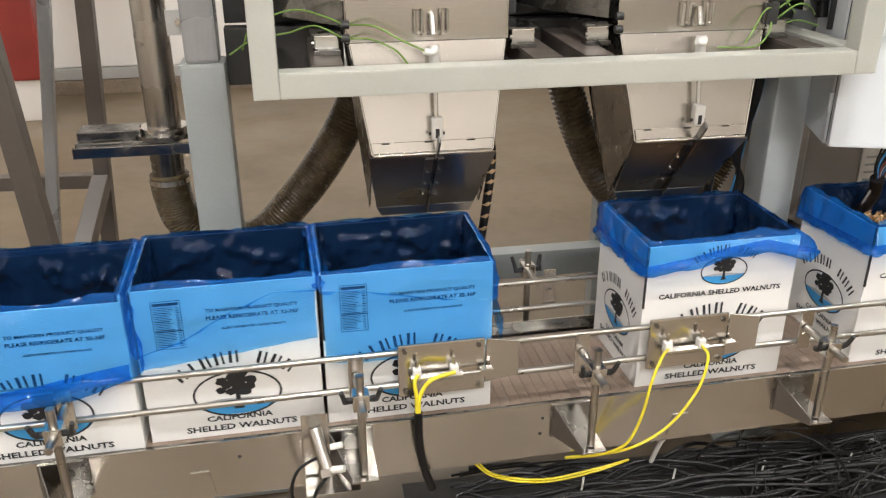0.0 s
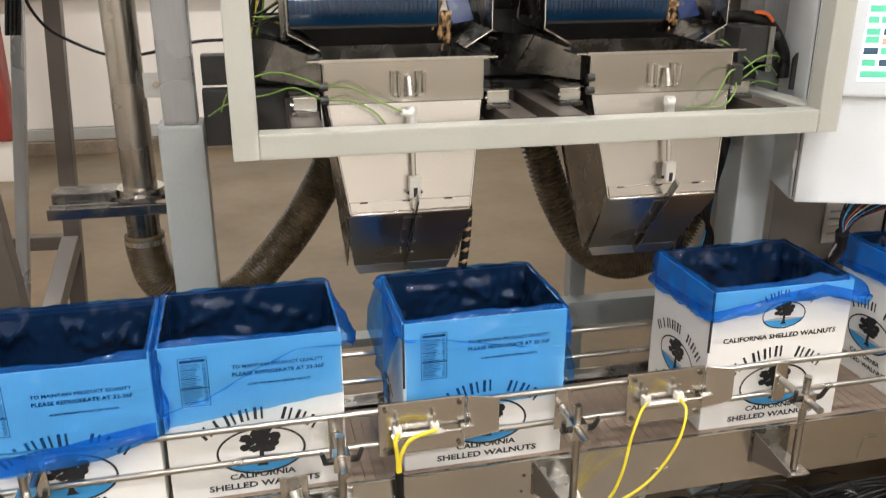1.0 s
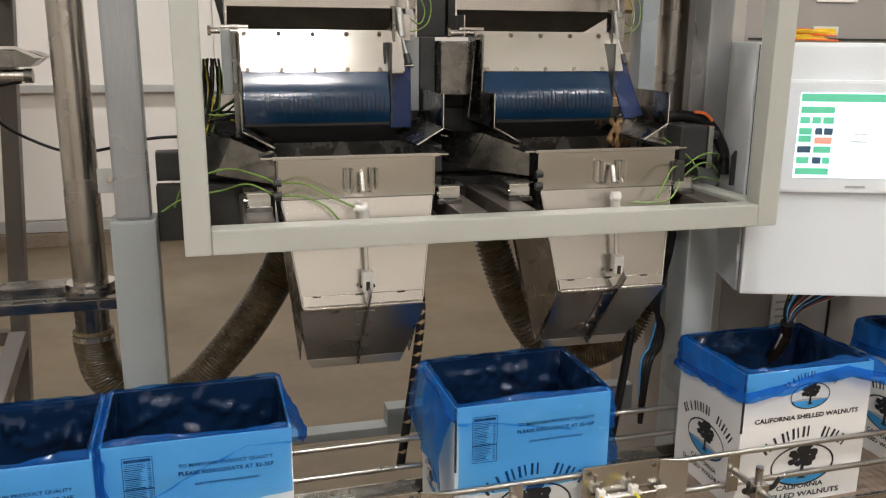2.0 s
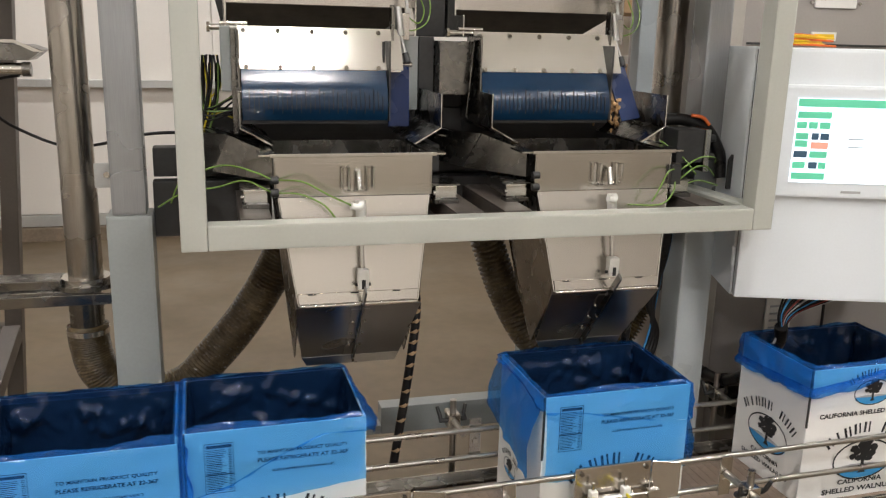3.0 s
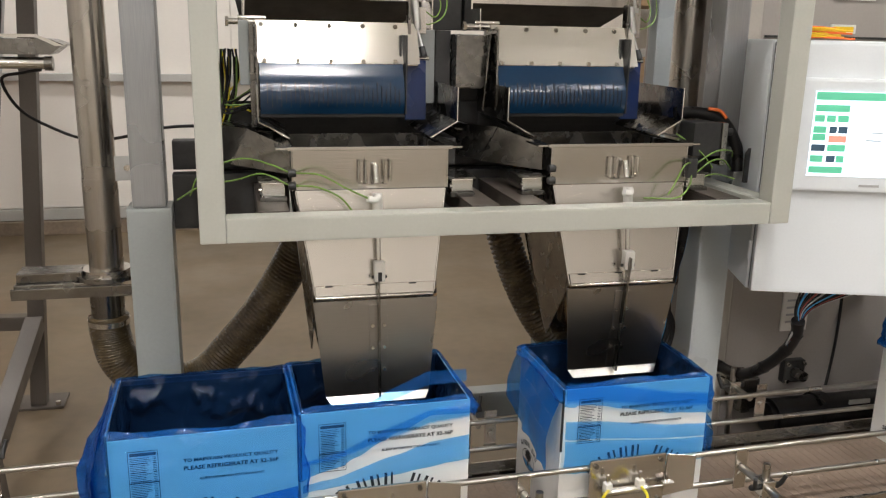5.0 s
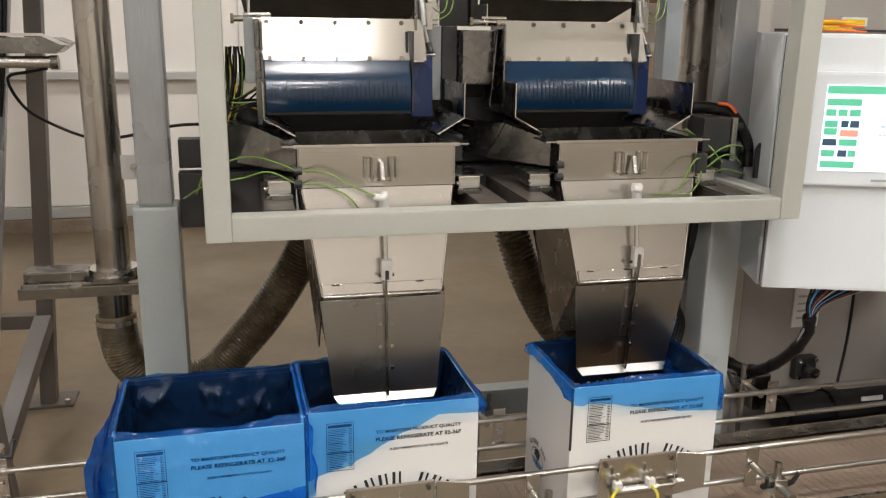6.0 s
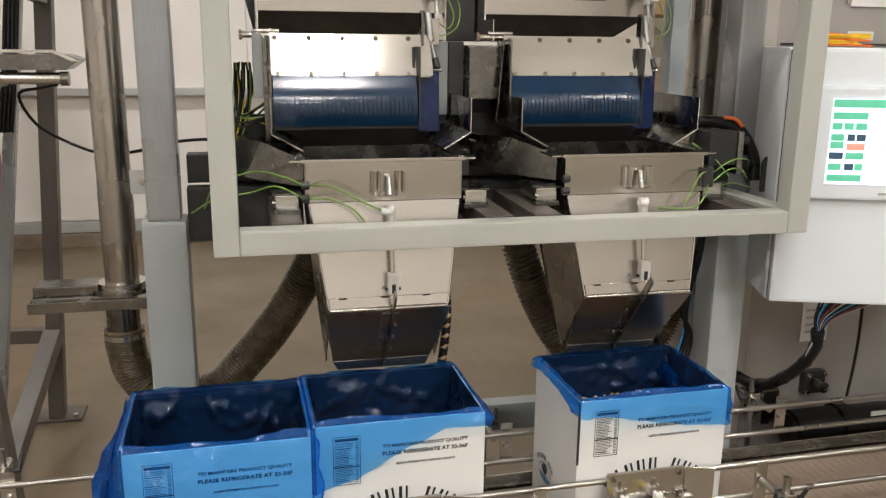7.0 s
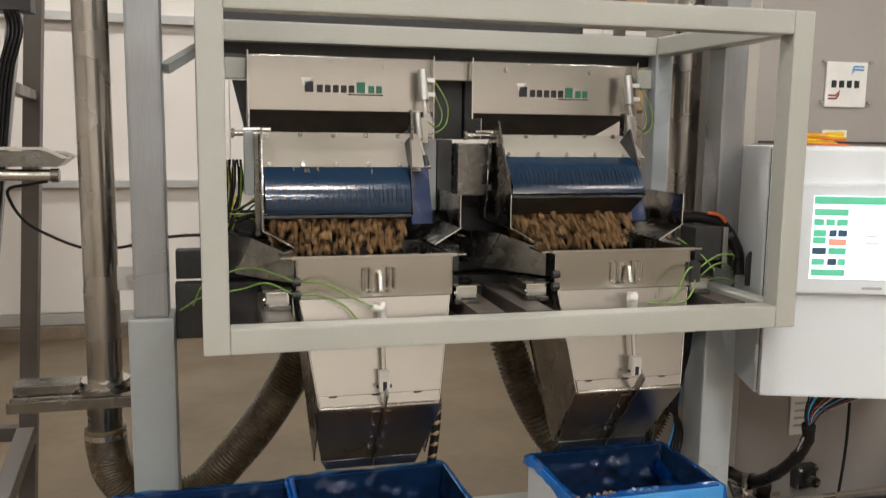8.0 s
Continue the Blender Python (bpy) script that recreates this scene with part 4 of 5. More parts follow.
part("hinge", rod((0.0, 0.03, 1.12), (0.0, 0.03, 1.17), 0.006, 8), M_CAB, cab)
part("hinge", rod((0.0, 0.03, 1.56), (0.0, 0.03, 1.61), 0.006, 8), M_CAB, cab)
part("mount_arm", box(0.20, 0.25, 0.281, 0.52, 1.30, 1.36, 0.004), M_MACHINE, cab)
part("mount_arm", box(0.60, 0.65, 0.281, 0.62, 1.30, 1.36, 0.004), M_MACHINE, cab)
bundle = thing("strap_bundle", "coiled bundle of orange and yellow straps on the cabinet", "strap bundle", (1.412, 0.12, 1.696), -18)
rnd = random.Random(9)
for k in range(9):
    z = 0.004 + 0.0032 * k
    part("strap", sweep(spline([(0.05 + rnd.uniform(-0.02, 0.02), 0.10 + rnd.uniform(-0.03, 0.03), z), (0.12, 0.08 + rnd.uniform(-0.03, 0.03), z + 0.003), (0.19 + rnd.uniform(-0.02, 0.03), 0.10 + rnd.uniform(-0.03, 0.03), z)], 6), 0.0028, 6), M_BUND if k % 4 else M_ORANGE, bundle)
kb = thing("cabinet_loom", "thick black cable loom fanning out under the cabinet", "cable loom")
part("loom", sweep(spline([(1.586, 0.130, 0.931), (1.600, 0.150, 0.886), (1.603, 0.190, 0.824), (1.580, 0.250, 0.750), (1.563, 0.330, 0.696), (1.555, 0.430, 0.682), (1.531, 0.470, 0.703)], 10), 0.017, 12), M_CABLE, kb)
for k in range(16):
    a = k / 15
    part("lead", sweep(spline([(1.585 + 0.16 * a, 0.10 - 0.05 * a + 0.03, 1.034), (1.569 + 0.06 * a, 0.125, 0.975), (1.585 + 0.004 * (k % 3), 0.135, 0.912), (1.579, 0.16, 0.852)], 6), 0.0034, 6), (M_CABLE, M_CABLE, M_INKBLUE, M_CABLE, M_CABLE, M_RED, M_CABLE, M_INKGREY)[k % 8], kb)
for k in range(7):
    q = [(1.586, 0.130, 0.931), (1.600, 0.150, 0.886), (1.603, 0.190, 0.824), (1.580, 0.250, 0.750), (1.563, 0.330, 0.696), (1.555, 0.430, 0.682), (1.531, 0.470, 0.703)]
    d = (Vector(q[k + 1]) - Vector(q[k])).normalized() if k < 6 else (Vector(q[6]) - Vector(q[5])).normalized()
    part("tape", sweep([Vector(q[k]) - d * 0.008, Vector(q[k]) + d * 0.008], 0.0186, 12), M_CABLE, kb, "wrap of black tape")

back_leg = thing("back_leg", "grey painted steel leg behind the conveyor", "machine frame")
part("leg", box(1.03, 1.085, 0.70, 0.755, 0.0, 1.25, 0.005), M_POST, back_leg)
part("cross_tray", box(0.55, 1.40, 0.64, 0.699, 0.47, 0.56, 0.004), M_POST, back_leg)
part("cross_tray", box(0.12, 0.55, 0.64, 0.699, 0.47, 0.50, 0.004), M_POST, back_leg)

# ---------- left stand and conveyor tray ----------
stand = thing("steel_stand", "brown-grey painted steel stand with leaning legs", "machine stand")


def tube4(a, b, w, mat, par, name="leg"):
    """A square tube between two points."""
    a, b = Vector(a), Vector(b)
    m = (b - a).to_track_quat("Z", "Y").to_matrix().to_4x4()
    bm = moved(box(-w / 2, w / 2, -w / 2, w / 2, 0, (b - a).length, 0.005), Matrix.Translation(a) @ m)
    return part(name, bm, mat, par)


tube4((-0.83, 2.10, 0.012), (-0.655, 2.10, 2.9), 0.068, M_STAND, stand)
foot = part("foot_plate", box(-0.95, -0.72, 2.04, 2.20, 0.0, 0.012, 0.003), M_STAND, stand)
for bx in (-0.925, -0.745):
    part("bolt", rod((bx, 2.06, 0.012), (bx, 2.06, 0.03), 0.012, 6), M_STEEL_POL, foot)
tube4((-0.84, 2.08, 0.41), (-1.9, 2.08, 0.44), 0.062, M_STAND, stand, "cross_tube")
tube4((-0.80, 2.03, 0.42), (-0.845, 0.9, 0.02), 0.07, M_STAND, stand, "brace")
tube4((-0.888, 1.30, 0.0), (-0.60, 1.30, 2.1), 0.040, M_TUBE, stand, "slim_leg")
tube4((-0.72, 0.95, 0.05), (-0.83, 0.95, 1.7), 0.07, M_STAND, stand, "leg")
tube4((-0.635, 1.325, 1.85), (-0.718, 2.065, 1.85), 0.04, M_STAND, stand, "tie")
tube4((-1.9, 1.30, 2.13), (-0.545, 1.30, 2.13), 0.085, M_BLACKST, stand, "head_beam")
arm = thing("hanging_leads", "bundle of black leads tied along the leaning leg", "cable loom")
for k in range(4):
    o = 0.012 * k
    part("lead", sweep(spline([(-0.62 + o, 1.25, 2.09), (-0.605 + o, 1.22, 2.02), (-0.635 + o, 1.21, 1.90), (-0.655 + o, 1.21, 1.76), (-0.67 + o, 1.20, 1.62), (-0.70 + o, 1.18, 1.40)], 8), 0.006, 8), M_CABLE, arm)
tray = thing("feed_tray", "stainless feed tray with a roller at its end", "feed tray")
part("trough", prism([(-1.4, 0.70, 1.655), (-0.39, 0.70, 1.655), (-0.355, 0.70, 1.642), (-0.39, 0.70, 1.615), (-1.4, 0.70, 1.615)], (0, 0.12, 0)), M_STEEL_DK, tray)
part("lip", prism([(-1.4, 0.695, 1.668), (-0.42, 0.695, 1.668), (-0.35, 0.695, 1.638), (-0.375, 0.695, 1.638), (-0.42, 0.695, 1.66), (-1.4, 0.695, 1.66)], (0, -0.003, 0)), M_STEEL_POL, tray)
part("roller", rod((-1.4, 0.72, 1.592), (-0.405, 0.72, 1.592), 0.016, 16), M_STEEL_POL, tray)
part("end_cap", rod((-0.405, 0.70, 1.592), (-0.385, 0.70, 1.592), 0.019, 16), M_STEEL_DK, tray)
part("bracket", box(-1.4, -0.60, 0.75, 0.95, 1.56, 1.60, 0.004), M_BLACKST, tray)
part("hanger", box(-0.90, -0.84, 0.82, 0.88, 1.60, 3.0, 0.004), M_STAND, tray)
part("cable", sweep(spline([(-0.42, 0.72, 1.575), (-0.47, 0.74, 1.565), (-0.53, 0.76, 1.545), (-0.50, 0.80, 1.46), (-0.42, 0.84, 1.40), (-0.33, 0.80, 1.375), (-0.24, 0.75, 1.385), (-0.10, 0.65, 1.425), (0.03, 0.6, 1.435)], 8), 0.0045, 8), M_CABLE, tray, "drooping black cable")
redc = thing("red_column", "dark red painted steel column guard near the wall", "column")
part("guard", box(-1.98, -1.70, 4.75, 4.95, 0.30, 2.4, 0.02), M_RED, redc)
part("base", box(-1.96, -1.72, 4.77, 4.93, 0.0, 0.299, 0.01), M_WALL, redc)

# goods on the far right behind the frame
rackg = thing("storage_rack", "far storage rack with tan cartons and white buckets", "storage rack", (3.35, 4.2, 0))
for bx in (-0.45, 0.75):
    part("upright", box(bx, bx + 0.07, 0, 0.07, 0, 3.2, 0.004), M_STAND, rackg)
    part("upright", box(bx, bx + 0.07, 0.8, 0.87, 0, 3.2, 0.004), M_STAND, rackg)
for bz in (0.5, 1.2, 1.9, 2.6):
    part("shelf", box(-0.45, 0.82, -0.01, 0.88, bz, bz + 0.05, 0.003), M_KRAFT, rackg)
    for k in range(3):
        part("stored_box", box(-0.34 + k * 0.36, -0.05 + k * 0.36, 0.1, 0.6, bz + 0.051, bz + 0.32 + 0.06 * (k % 2), 0.006), M_KRAFT if k != 1 else M_WHITEP, rackg)

# ---------- hoses and cables at the conveyor ----------
yh = thing("yellow_hoses", "pair of yellow air hoses hanging from the box stop", "air hose", CONV, CYAW, group="yellow air hoses")
for run in ([(0.305, -0.205, 0.652), (0.268, -0.25, 0.662), (0.240, -0.268, 0.61), (0.222, -0.272, 0.52), (0.194, -0.268, 0.445), (0.15, -0.24, 0.40), (0.07, -0.20, 0.37)],
            [(0.39, -0.205, 0.652), (0.384, -0.25, 0.645), (0.356, -0.272, 0.576), (0.297, -0.271, 0.485), (0.216, -0.265, 0.43), (0.14, -0.23, 0.39), (0.07, -0.195, 0.365)]):
    part("hose", sweep(spline(run, 8), 0.0036, 8), M_YEL, yh)
yh2 = thing("yellow_hoses", "yellow air hoses ending in a black wrapped bundle", "air hose", CONV, CYAW, group="yellow air hoses")
for k, x0 in enumerate((-0.295, -0.21)):
    part("hose", sweep(spline([(x0 + 0.0, -0.208, 0.655), (x0 - 0.01 - 0.05 * k, -0.225, 0.65), (-0.302 + 0.006 * k, -0.232, 0.61), (-0.302 + 0.006 * k, -0.232, 0.56)], 8), 0.0048, 8), M_YEL, yh2)
part("wrap", sweep(spline([(-0.299, -0.232, 0.575), (-0.298, -0.232, 0.50), (-0.29, -0.235, 0.43), (-0.27, -0.235, 0.36)], 10), 0.010, 10), M_CABLE, yh2, "black spiral wrap")
low = thing("floor_cables", "tangle of black cables lying under the conveyor", "cables")
rnd = random.Random(12)
for k in range(24):
    o = rnd.uniform(-0.11, 0.07)
    pts = [(0.45 + 0.16 * q + rnd.uniform(-0.03, 0.03), -0.02 - 0.012 * q + o + rnd.uniform(-0.025, 0.025), 0.175 + 0.006 * q + rnd.uniform(-0.02, 0.03)) for q in range(10)]
    part("cable", sweep(spline(pts, 6), rnd.choice((0.0028, 0.0035, 0.0045, 0.006)), 6), M_CABLE, low)
for k in range(30):
    cx, cy, cz, r = 1.34 + rnd.uniform(-0.14, 0.20), -0.14 + rnd.uniform(-0.09, 0.08), 0.17 + rnd.uniform(-0.05, 0.06), rnd.uniform(0.05, 0.14)
    tx, ty = rnd.uniform(-1.0, 1.0), rnd.uniform(-1.0, 1.0)
    pts = [Vector((cx, cy, cz)) + Euler((tx, ty, k)).to_matrix() @ Vector((r * math.cos(a), r * math.sin(a) * 0.8, 0.03 * math.sin(2 * a + k))) for a in [(1.2 + 0.7 * (k % 2)) * math.pi * q / 22 for q in range(23)]]
    part("cable_loop", sweep(pts, rnd.choice((0.0022, 0.003, 0.0036)), 6), M_CABLE, low)
for k in range(5):
    part("cable_tie", rod((0.75 + 0.25 * k, -0.07 - 0.01 * k, 0.14), (0.755 + 0.25 * k, -0.075 - 0.01 * k, 0.235), 0.003, 6), M_WHITEP, low, "white cable tie")
# added black sheet in place of the conveyor's shade on the floor
underlay = part("dark_underlay", box(0.3, 2.6, -0.24, 0.14, 0.10, 0.104), M_BLACKST, low, "black sheet standing in for the shaded floor")
part("underlay_leg", box(0.5, 0.53, -0.1, 0.05, 0.0, 0.0995), M_STEEL_DK, low)
part("underlay_leg", box(1.9, 1.93, -0.1, 0.05, 0.0, 0.0995), M_STEEL_DK, low)
for k in range(2):
    part("yellow_line", sweep(spline([(0.43 + 0.015 * k, -0.13, 0.39), (0.50, -0.13 + 0.01 * k, 0.318), (0.625, -0.13, 0.283 + 0.008 * k), (0.758, -0.13, 0.296 + 0.008 * k), (0.85, -0.13, 0.322)], 8), 0.003, 8), M_YEL, low, "yellow air hose")
part("grey_tube", sweep(spline([(0.95, -0.05, 0.24), (0.96, -0.08, 0.33), (1.0, -0.08, 0.37), (1.1, -0.04, 0.38)], 8), 0.006, 8), M_WHITEP, low, "pale grey tube")
wrapb = thing("wrapped_cable", "thick black cable in striped spiral wrap under the conveyor", "cable")
p = spline([(1.0, 0.1, 0.33), (1.25, 0.05, 0.36), (1.5, 0.05, 0.37), (1.8, 0.1, 0.40)], 16)
part("cable_core", sweep(p, 0.02, 10), M_CABLE, wrapb)
for i in range(2, len(p) - 2, 2):
    d = (p[i + 1] - p[i]).normalized()
    part("wrap", sweep([p[i] - d * 0.005, p[i] + d * 0.005], 0.0213, 10), M_STAND, wrapb)

sens = thing("photo_sensor", "steel photo sensor with a black lead on the conveyor side", "sensor", CONV, CYAW)
part("bracket", box(-0.56, -0.50, -0.232, -0.2285, 0.44, 0.60, 0.002), M_STEEL, sens)
part("bracket_foot", box(-0.56, -0.44, -0.30, -0.2005, 0.432, 0.436, 0.001), M_STEEL, sens)
part("barrel", rod((-0.532, -0.245, 0.575), (-0.51, -0.295, 0.49), 0.016, 14), M_STEEL_POL, sens)
part("nut", rod((-0.513, -0.29, 0.50), (-0.51, -0.298, 0.485), 0.020, 6), M_STEEL_POL, sens)
part("plug", rod((-0.50, -0.30, 0.50), (-0.475, -0.31, 0.507), 0.008, 8), M_WHITEP, sens)
part("plug", rod((-0.50, -0.28, 0.545), (-0.475, -0.285, 0.552), 0.007, 8), M_WHITEP, sens)
part("lead", sweep(spline([(-0.51, -0.298, 0.485), (-0.54, -0.31, 0.45), (-0.545, -0.31, 0.40), (-0.52, -0.30, 0.34)], 8), 0.004, 8), M_CABLE, sens)
part("lead", sweep(spline([(-0.52, -0.27, 0.52), (-0.575, -0.29, 0.50), (-0.59, -0.30, 0.44), (-0.56, -0.29, 0.36)], 8), 0.004, 8), M_CABLE, sens)

# ---------- lettering ----------
TEXTS = {}


def words(body):
    """A flat mesh of the words, 1 wide and 1 high."""
    if body not in TEXTS:
        cu = bpy.data.curves.new("lettering", "FONT")
        cu.body, cu.resolution_u = body, 2
        cu.offset = 0.03
        ob = new("lettering", cu)
        bpy.context.view_layer.update()
        me = bpy.data.meshes.new_from_object(ob.evaluated_get(bpy.context.evaluated_depsgraph_get()))
        bpy.data.objects.remove(ob)
        xs, ys = [v.co.x for v in me.vertices], [v.co.y for v in me.vertices]
        for v in me.vertices:
            v.co = ((v.co.x - min(xs)) / (max(xs) - min(xs)), 0, (v.co.y - min(ys)) / (max(ys) - min(ys)))
        me.materials.append(M_INK)
        TEXTS[body] = me
    return TEXTS[body]


def write(body, parent, x, z, w, h, side=False):
    ob = new("lettering", words(body))
    ob.parent = parent
    if side:
        ob.matrix_basis = Matrix.Translation((-BW / 2 - 0.0012, -x, z)) @ Matrix.Rotation(radians(-90), 4, "Z") @ Matrix.Diagonal((w, 1, h, 1))
    else:
        ob.matrix_basis = Matrix.Translation((x, -BD / 2 - 0.0012, z)) @ Matrix.Diagonal((w, 1, h, 1))
    return ob


def disc(bm, cx, cz, rx, rz, y, n=24, wob=0.0, seed=0):
    r = random.Random(seed)
    return prism([(cx + rx * math.cos(2 * math.pi * k / n) * (1 + r.uniform(-wob, wob)), y, cz + rz * math.sin(2 * math.pi * k / n) * (1 + r.uniform(-wob, wob))) for k in range(n)], (0, 0.0004, 0), bm)


def logo(cb, cx, cz, s, place):
    """Plain-shape mark: arched row of bars over an oval with a tree by water."""
    def put(name, bm, mat):
        ob = part(name, moved(bm, place), mat, cb)
        return ob
    ring = bmesh.new()
    n = 40
    a = [[ring.verts.new((cx + s * k * math.cos(2 * math.pi * i / n), -0.0010, cz + s * k2 * math.sin(2 * math.pi * i / n))) for i in range(n)] for k, k2 in ((0.5, 0.305), (0.475, 0.28))]
    for i in range(n):
        ring.faces.new((a[0][i], a[0][(i + 1) % n], a[1][(i + 1) % n], a[1][i]))
    put("oval", ring, M_INK)
    half = [(cx + s * 0.468 * math.cos(math.pi + math.pi * i / 20), -0.0009, cz - s * 0.09 + s * 0.185 * math.sin(math.pi + math.pi * i / 20)) for i in range(21)]
    put("water", prism(half, (0, 0.0003, 0)), M_INKBLUE)
    put("shore", prism([(cx - s * 0.46, -0.0013, cz - s * 0.09), (cx - s * 0.2, -0.0013, cz - s * 0.055), (cx + s * 0.15, -0.0013, cz - s * 0.06), (cx + s * 0.46, -0.0013, cz - s * 0.10), (cx, -0.0013, cz - s * 0.115)], (0, 0.0003, 0)), M_INKGREY)
    tree = bmesh.new()
    r = random.Random(3)
    for k in range(13):
        ang = k * 2.4
        rad = 0.022 * math.sqrt(k) * 2.2
        disc(tree, cx + s * rad * 1.25 * math.cos(ang), cz + s * (0.13 + rad * 0.85 * math.sin(ang)), s * r.uniform(0.05, 0.085), s * r.uniform(0.04, 0.065), -0.0018 - 0.00003 * k, 11, 0.2, k)
    prism([(cx - s * 0.022, -0.0017, cz + s * 0.15), (cx + s * 0.022, -0.0017, cz + s * 0.15), (cx + s * 0.028, -0.0017, cz - s * 0.14), (cx + s * 0.07, -0.0017, cz - s * 0.2), (cx - s * 0.06, -0.0017, cz - s * 0.2), (cx - s * 0.028, -0.0017, cz - s * 0.14)], (0, 0.0004, 0), tree)
    put("tree", tree, M_INK)
    slots = [i for i in range(9) if i != 5]
    for i in slots:
        arch = bmesh.new()
        u = (i - 4) / 4
        ang = u * 0.62
        c, sn = math.cos(ang), math.sin(ang)
        bx, bz = cx + s * 0.95 * sn, cz + s * (-0.52 + 0.93 * c)
        w, hgt = s * 0.066, s * 0.155
        for lo, hi, l, r in ((0, 1, -0.25, 0.25),) if i == 1 else ((0, 1, -0.82, -0.28), (0, 1, 0.34, 0.72)):
            quad = []
            for dx, dz in ((w * l, lo * hgt), (w * r, lo * hgt), (w * r, hi * hgt), (w * l, hi * hgt)):
                quad.append((bx + dx * c + dz * sn, -0.0012, bz - dx * sn + dz * c))
            prism(quad, (0, 0.0004, 0), arch)
        put("brand_bar", arch, M_INK)


def facts_panel(cb, x0, x1, z0, z1):
    bm = bmesh.new()
    y = -BD / 2 - 0.0012
    t = 0.0011
    for q in ((x0, x1, z0, z0 + t), (x0, x1, z1 - t, z1), (x0, x0 + t, z0 + t, z1 - t), (x1 - t, x1, z0 + t, z1 - t)):
        box(q[0], q[1], y, y + 0.0006, q[2], q[3], 0, bm)
    box(x0 + 0.004, x1 - 0.004, y, y + 0.0006, z1 - 0.011, z1 - 0.0045, 0, bm)
    r = random.Random(5)
    z = z1 - 0.0155
    while z > z0 + 0.004:
        thick = 0.0018 if r.random() < 0.2 else 0.0009
        box(x0 + 0.004, x0 + 0.004 + (x1 - x0 - 0.008) * r.uniform(0.55, 0.8), y, y + 0.0006, z - thick, z, 0, bm)
        box(x1 - 0.011, x1 - 0.004, y, y + 0.0006, z - thick, z, 0, bm)
        z -= thick + 0.003
    box(x0, x1, y, y + 0.0006, z0 + (z1 - z0) * 0.36, z0 + (z1 - z0) * 0.36 + 0.0025, 0, bm)
    part("facts_panel", bm, M_INK, cb, "printed table in unreadable small bars")


# ---------- cartons with film liners ----------
BW, BD, BH = 0.385, 0.29, 0.378
IDENT = Matrix.Identity(4)


def ring_point(s, grow):
    """A point on the carton's outline, s from 0 to 4 round front, right, back, left; and the way out."""
    w, d = BW / 2 + grow, BD / 2 + grow
    k, f = int(s) % 4, s - int(s)
    if k == 0:
        return Vector((-w + 2 * w * f, -d, 0)), Vector((0, -1, 0))
    if k == 1:
        return Vector((w, -d + 2 * d * f, 0)), Vector((1, 0, 0))
    if k == 2:
        return Vector((w - 2 * w * f, d, 0)), Vector((0, 1, 0))
    return Vector((-w, d - 2 * d * f, 0)), Vector((-1, 0, 0))


def crease(a, b, c):
    """Sharp folds: ridges where two noises cross."""
    n1 = 1 - abs(noise.noise((a * 2.3, b * 2.3, c))) * 3.2
    n2 = 1 - abs(noise.noise((a * 6.1 + 9.0, b * 4.7, c + 3.0))) * 3.0
    return max(0.0, n1) * 0.6 + max(0.0, n2) * 0.4


def fold_field(seed, count, deep, amp, both, size=1.0):
    """Straight pinched folds strewn over a sheet round the carton; gives the height at s and a depth."""
    r = random.Random(int(seed * 1000))
    lines = []
    for _ in range(count):
        ang = r.gauss(1.57, 0.7) if r.random() < 0.6 else r.uniform(0, 3.14)
        lines.append((r.uniform(0, 1.36), deep * r.random() ** 1.5, math.cos(ang), math.sin(ang), size * r.uniform(0.008, 0.036), size * r.uniform(0.03, 0.15), amp * r.uniform(0.3, 1.0) * (r.choice((-1, 1)) if both else 1)))

    def f(s, w):
        u, total = (s % 4) * 0.34, 0.0
        for pu, pw, c, sn, wd, ln, h in lines:
            du, dw = (u - pu + 0.68) % 1.36 - 0.68, w - pw
            across = abs(dw * c - du * sn)
            if across < wd:
                along = (du * c + dw * sn) / ln
                if -1 < along < 1:
                    total += h * (1 - across / wd) * (1 - along * along)
        return total
    return f


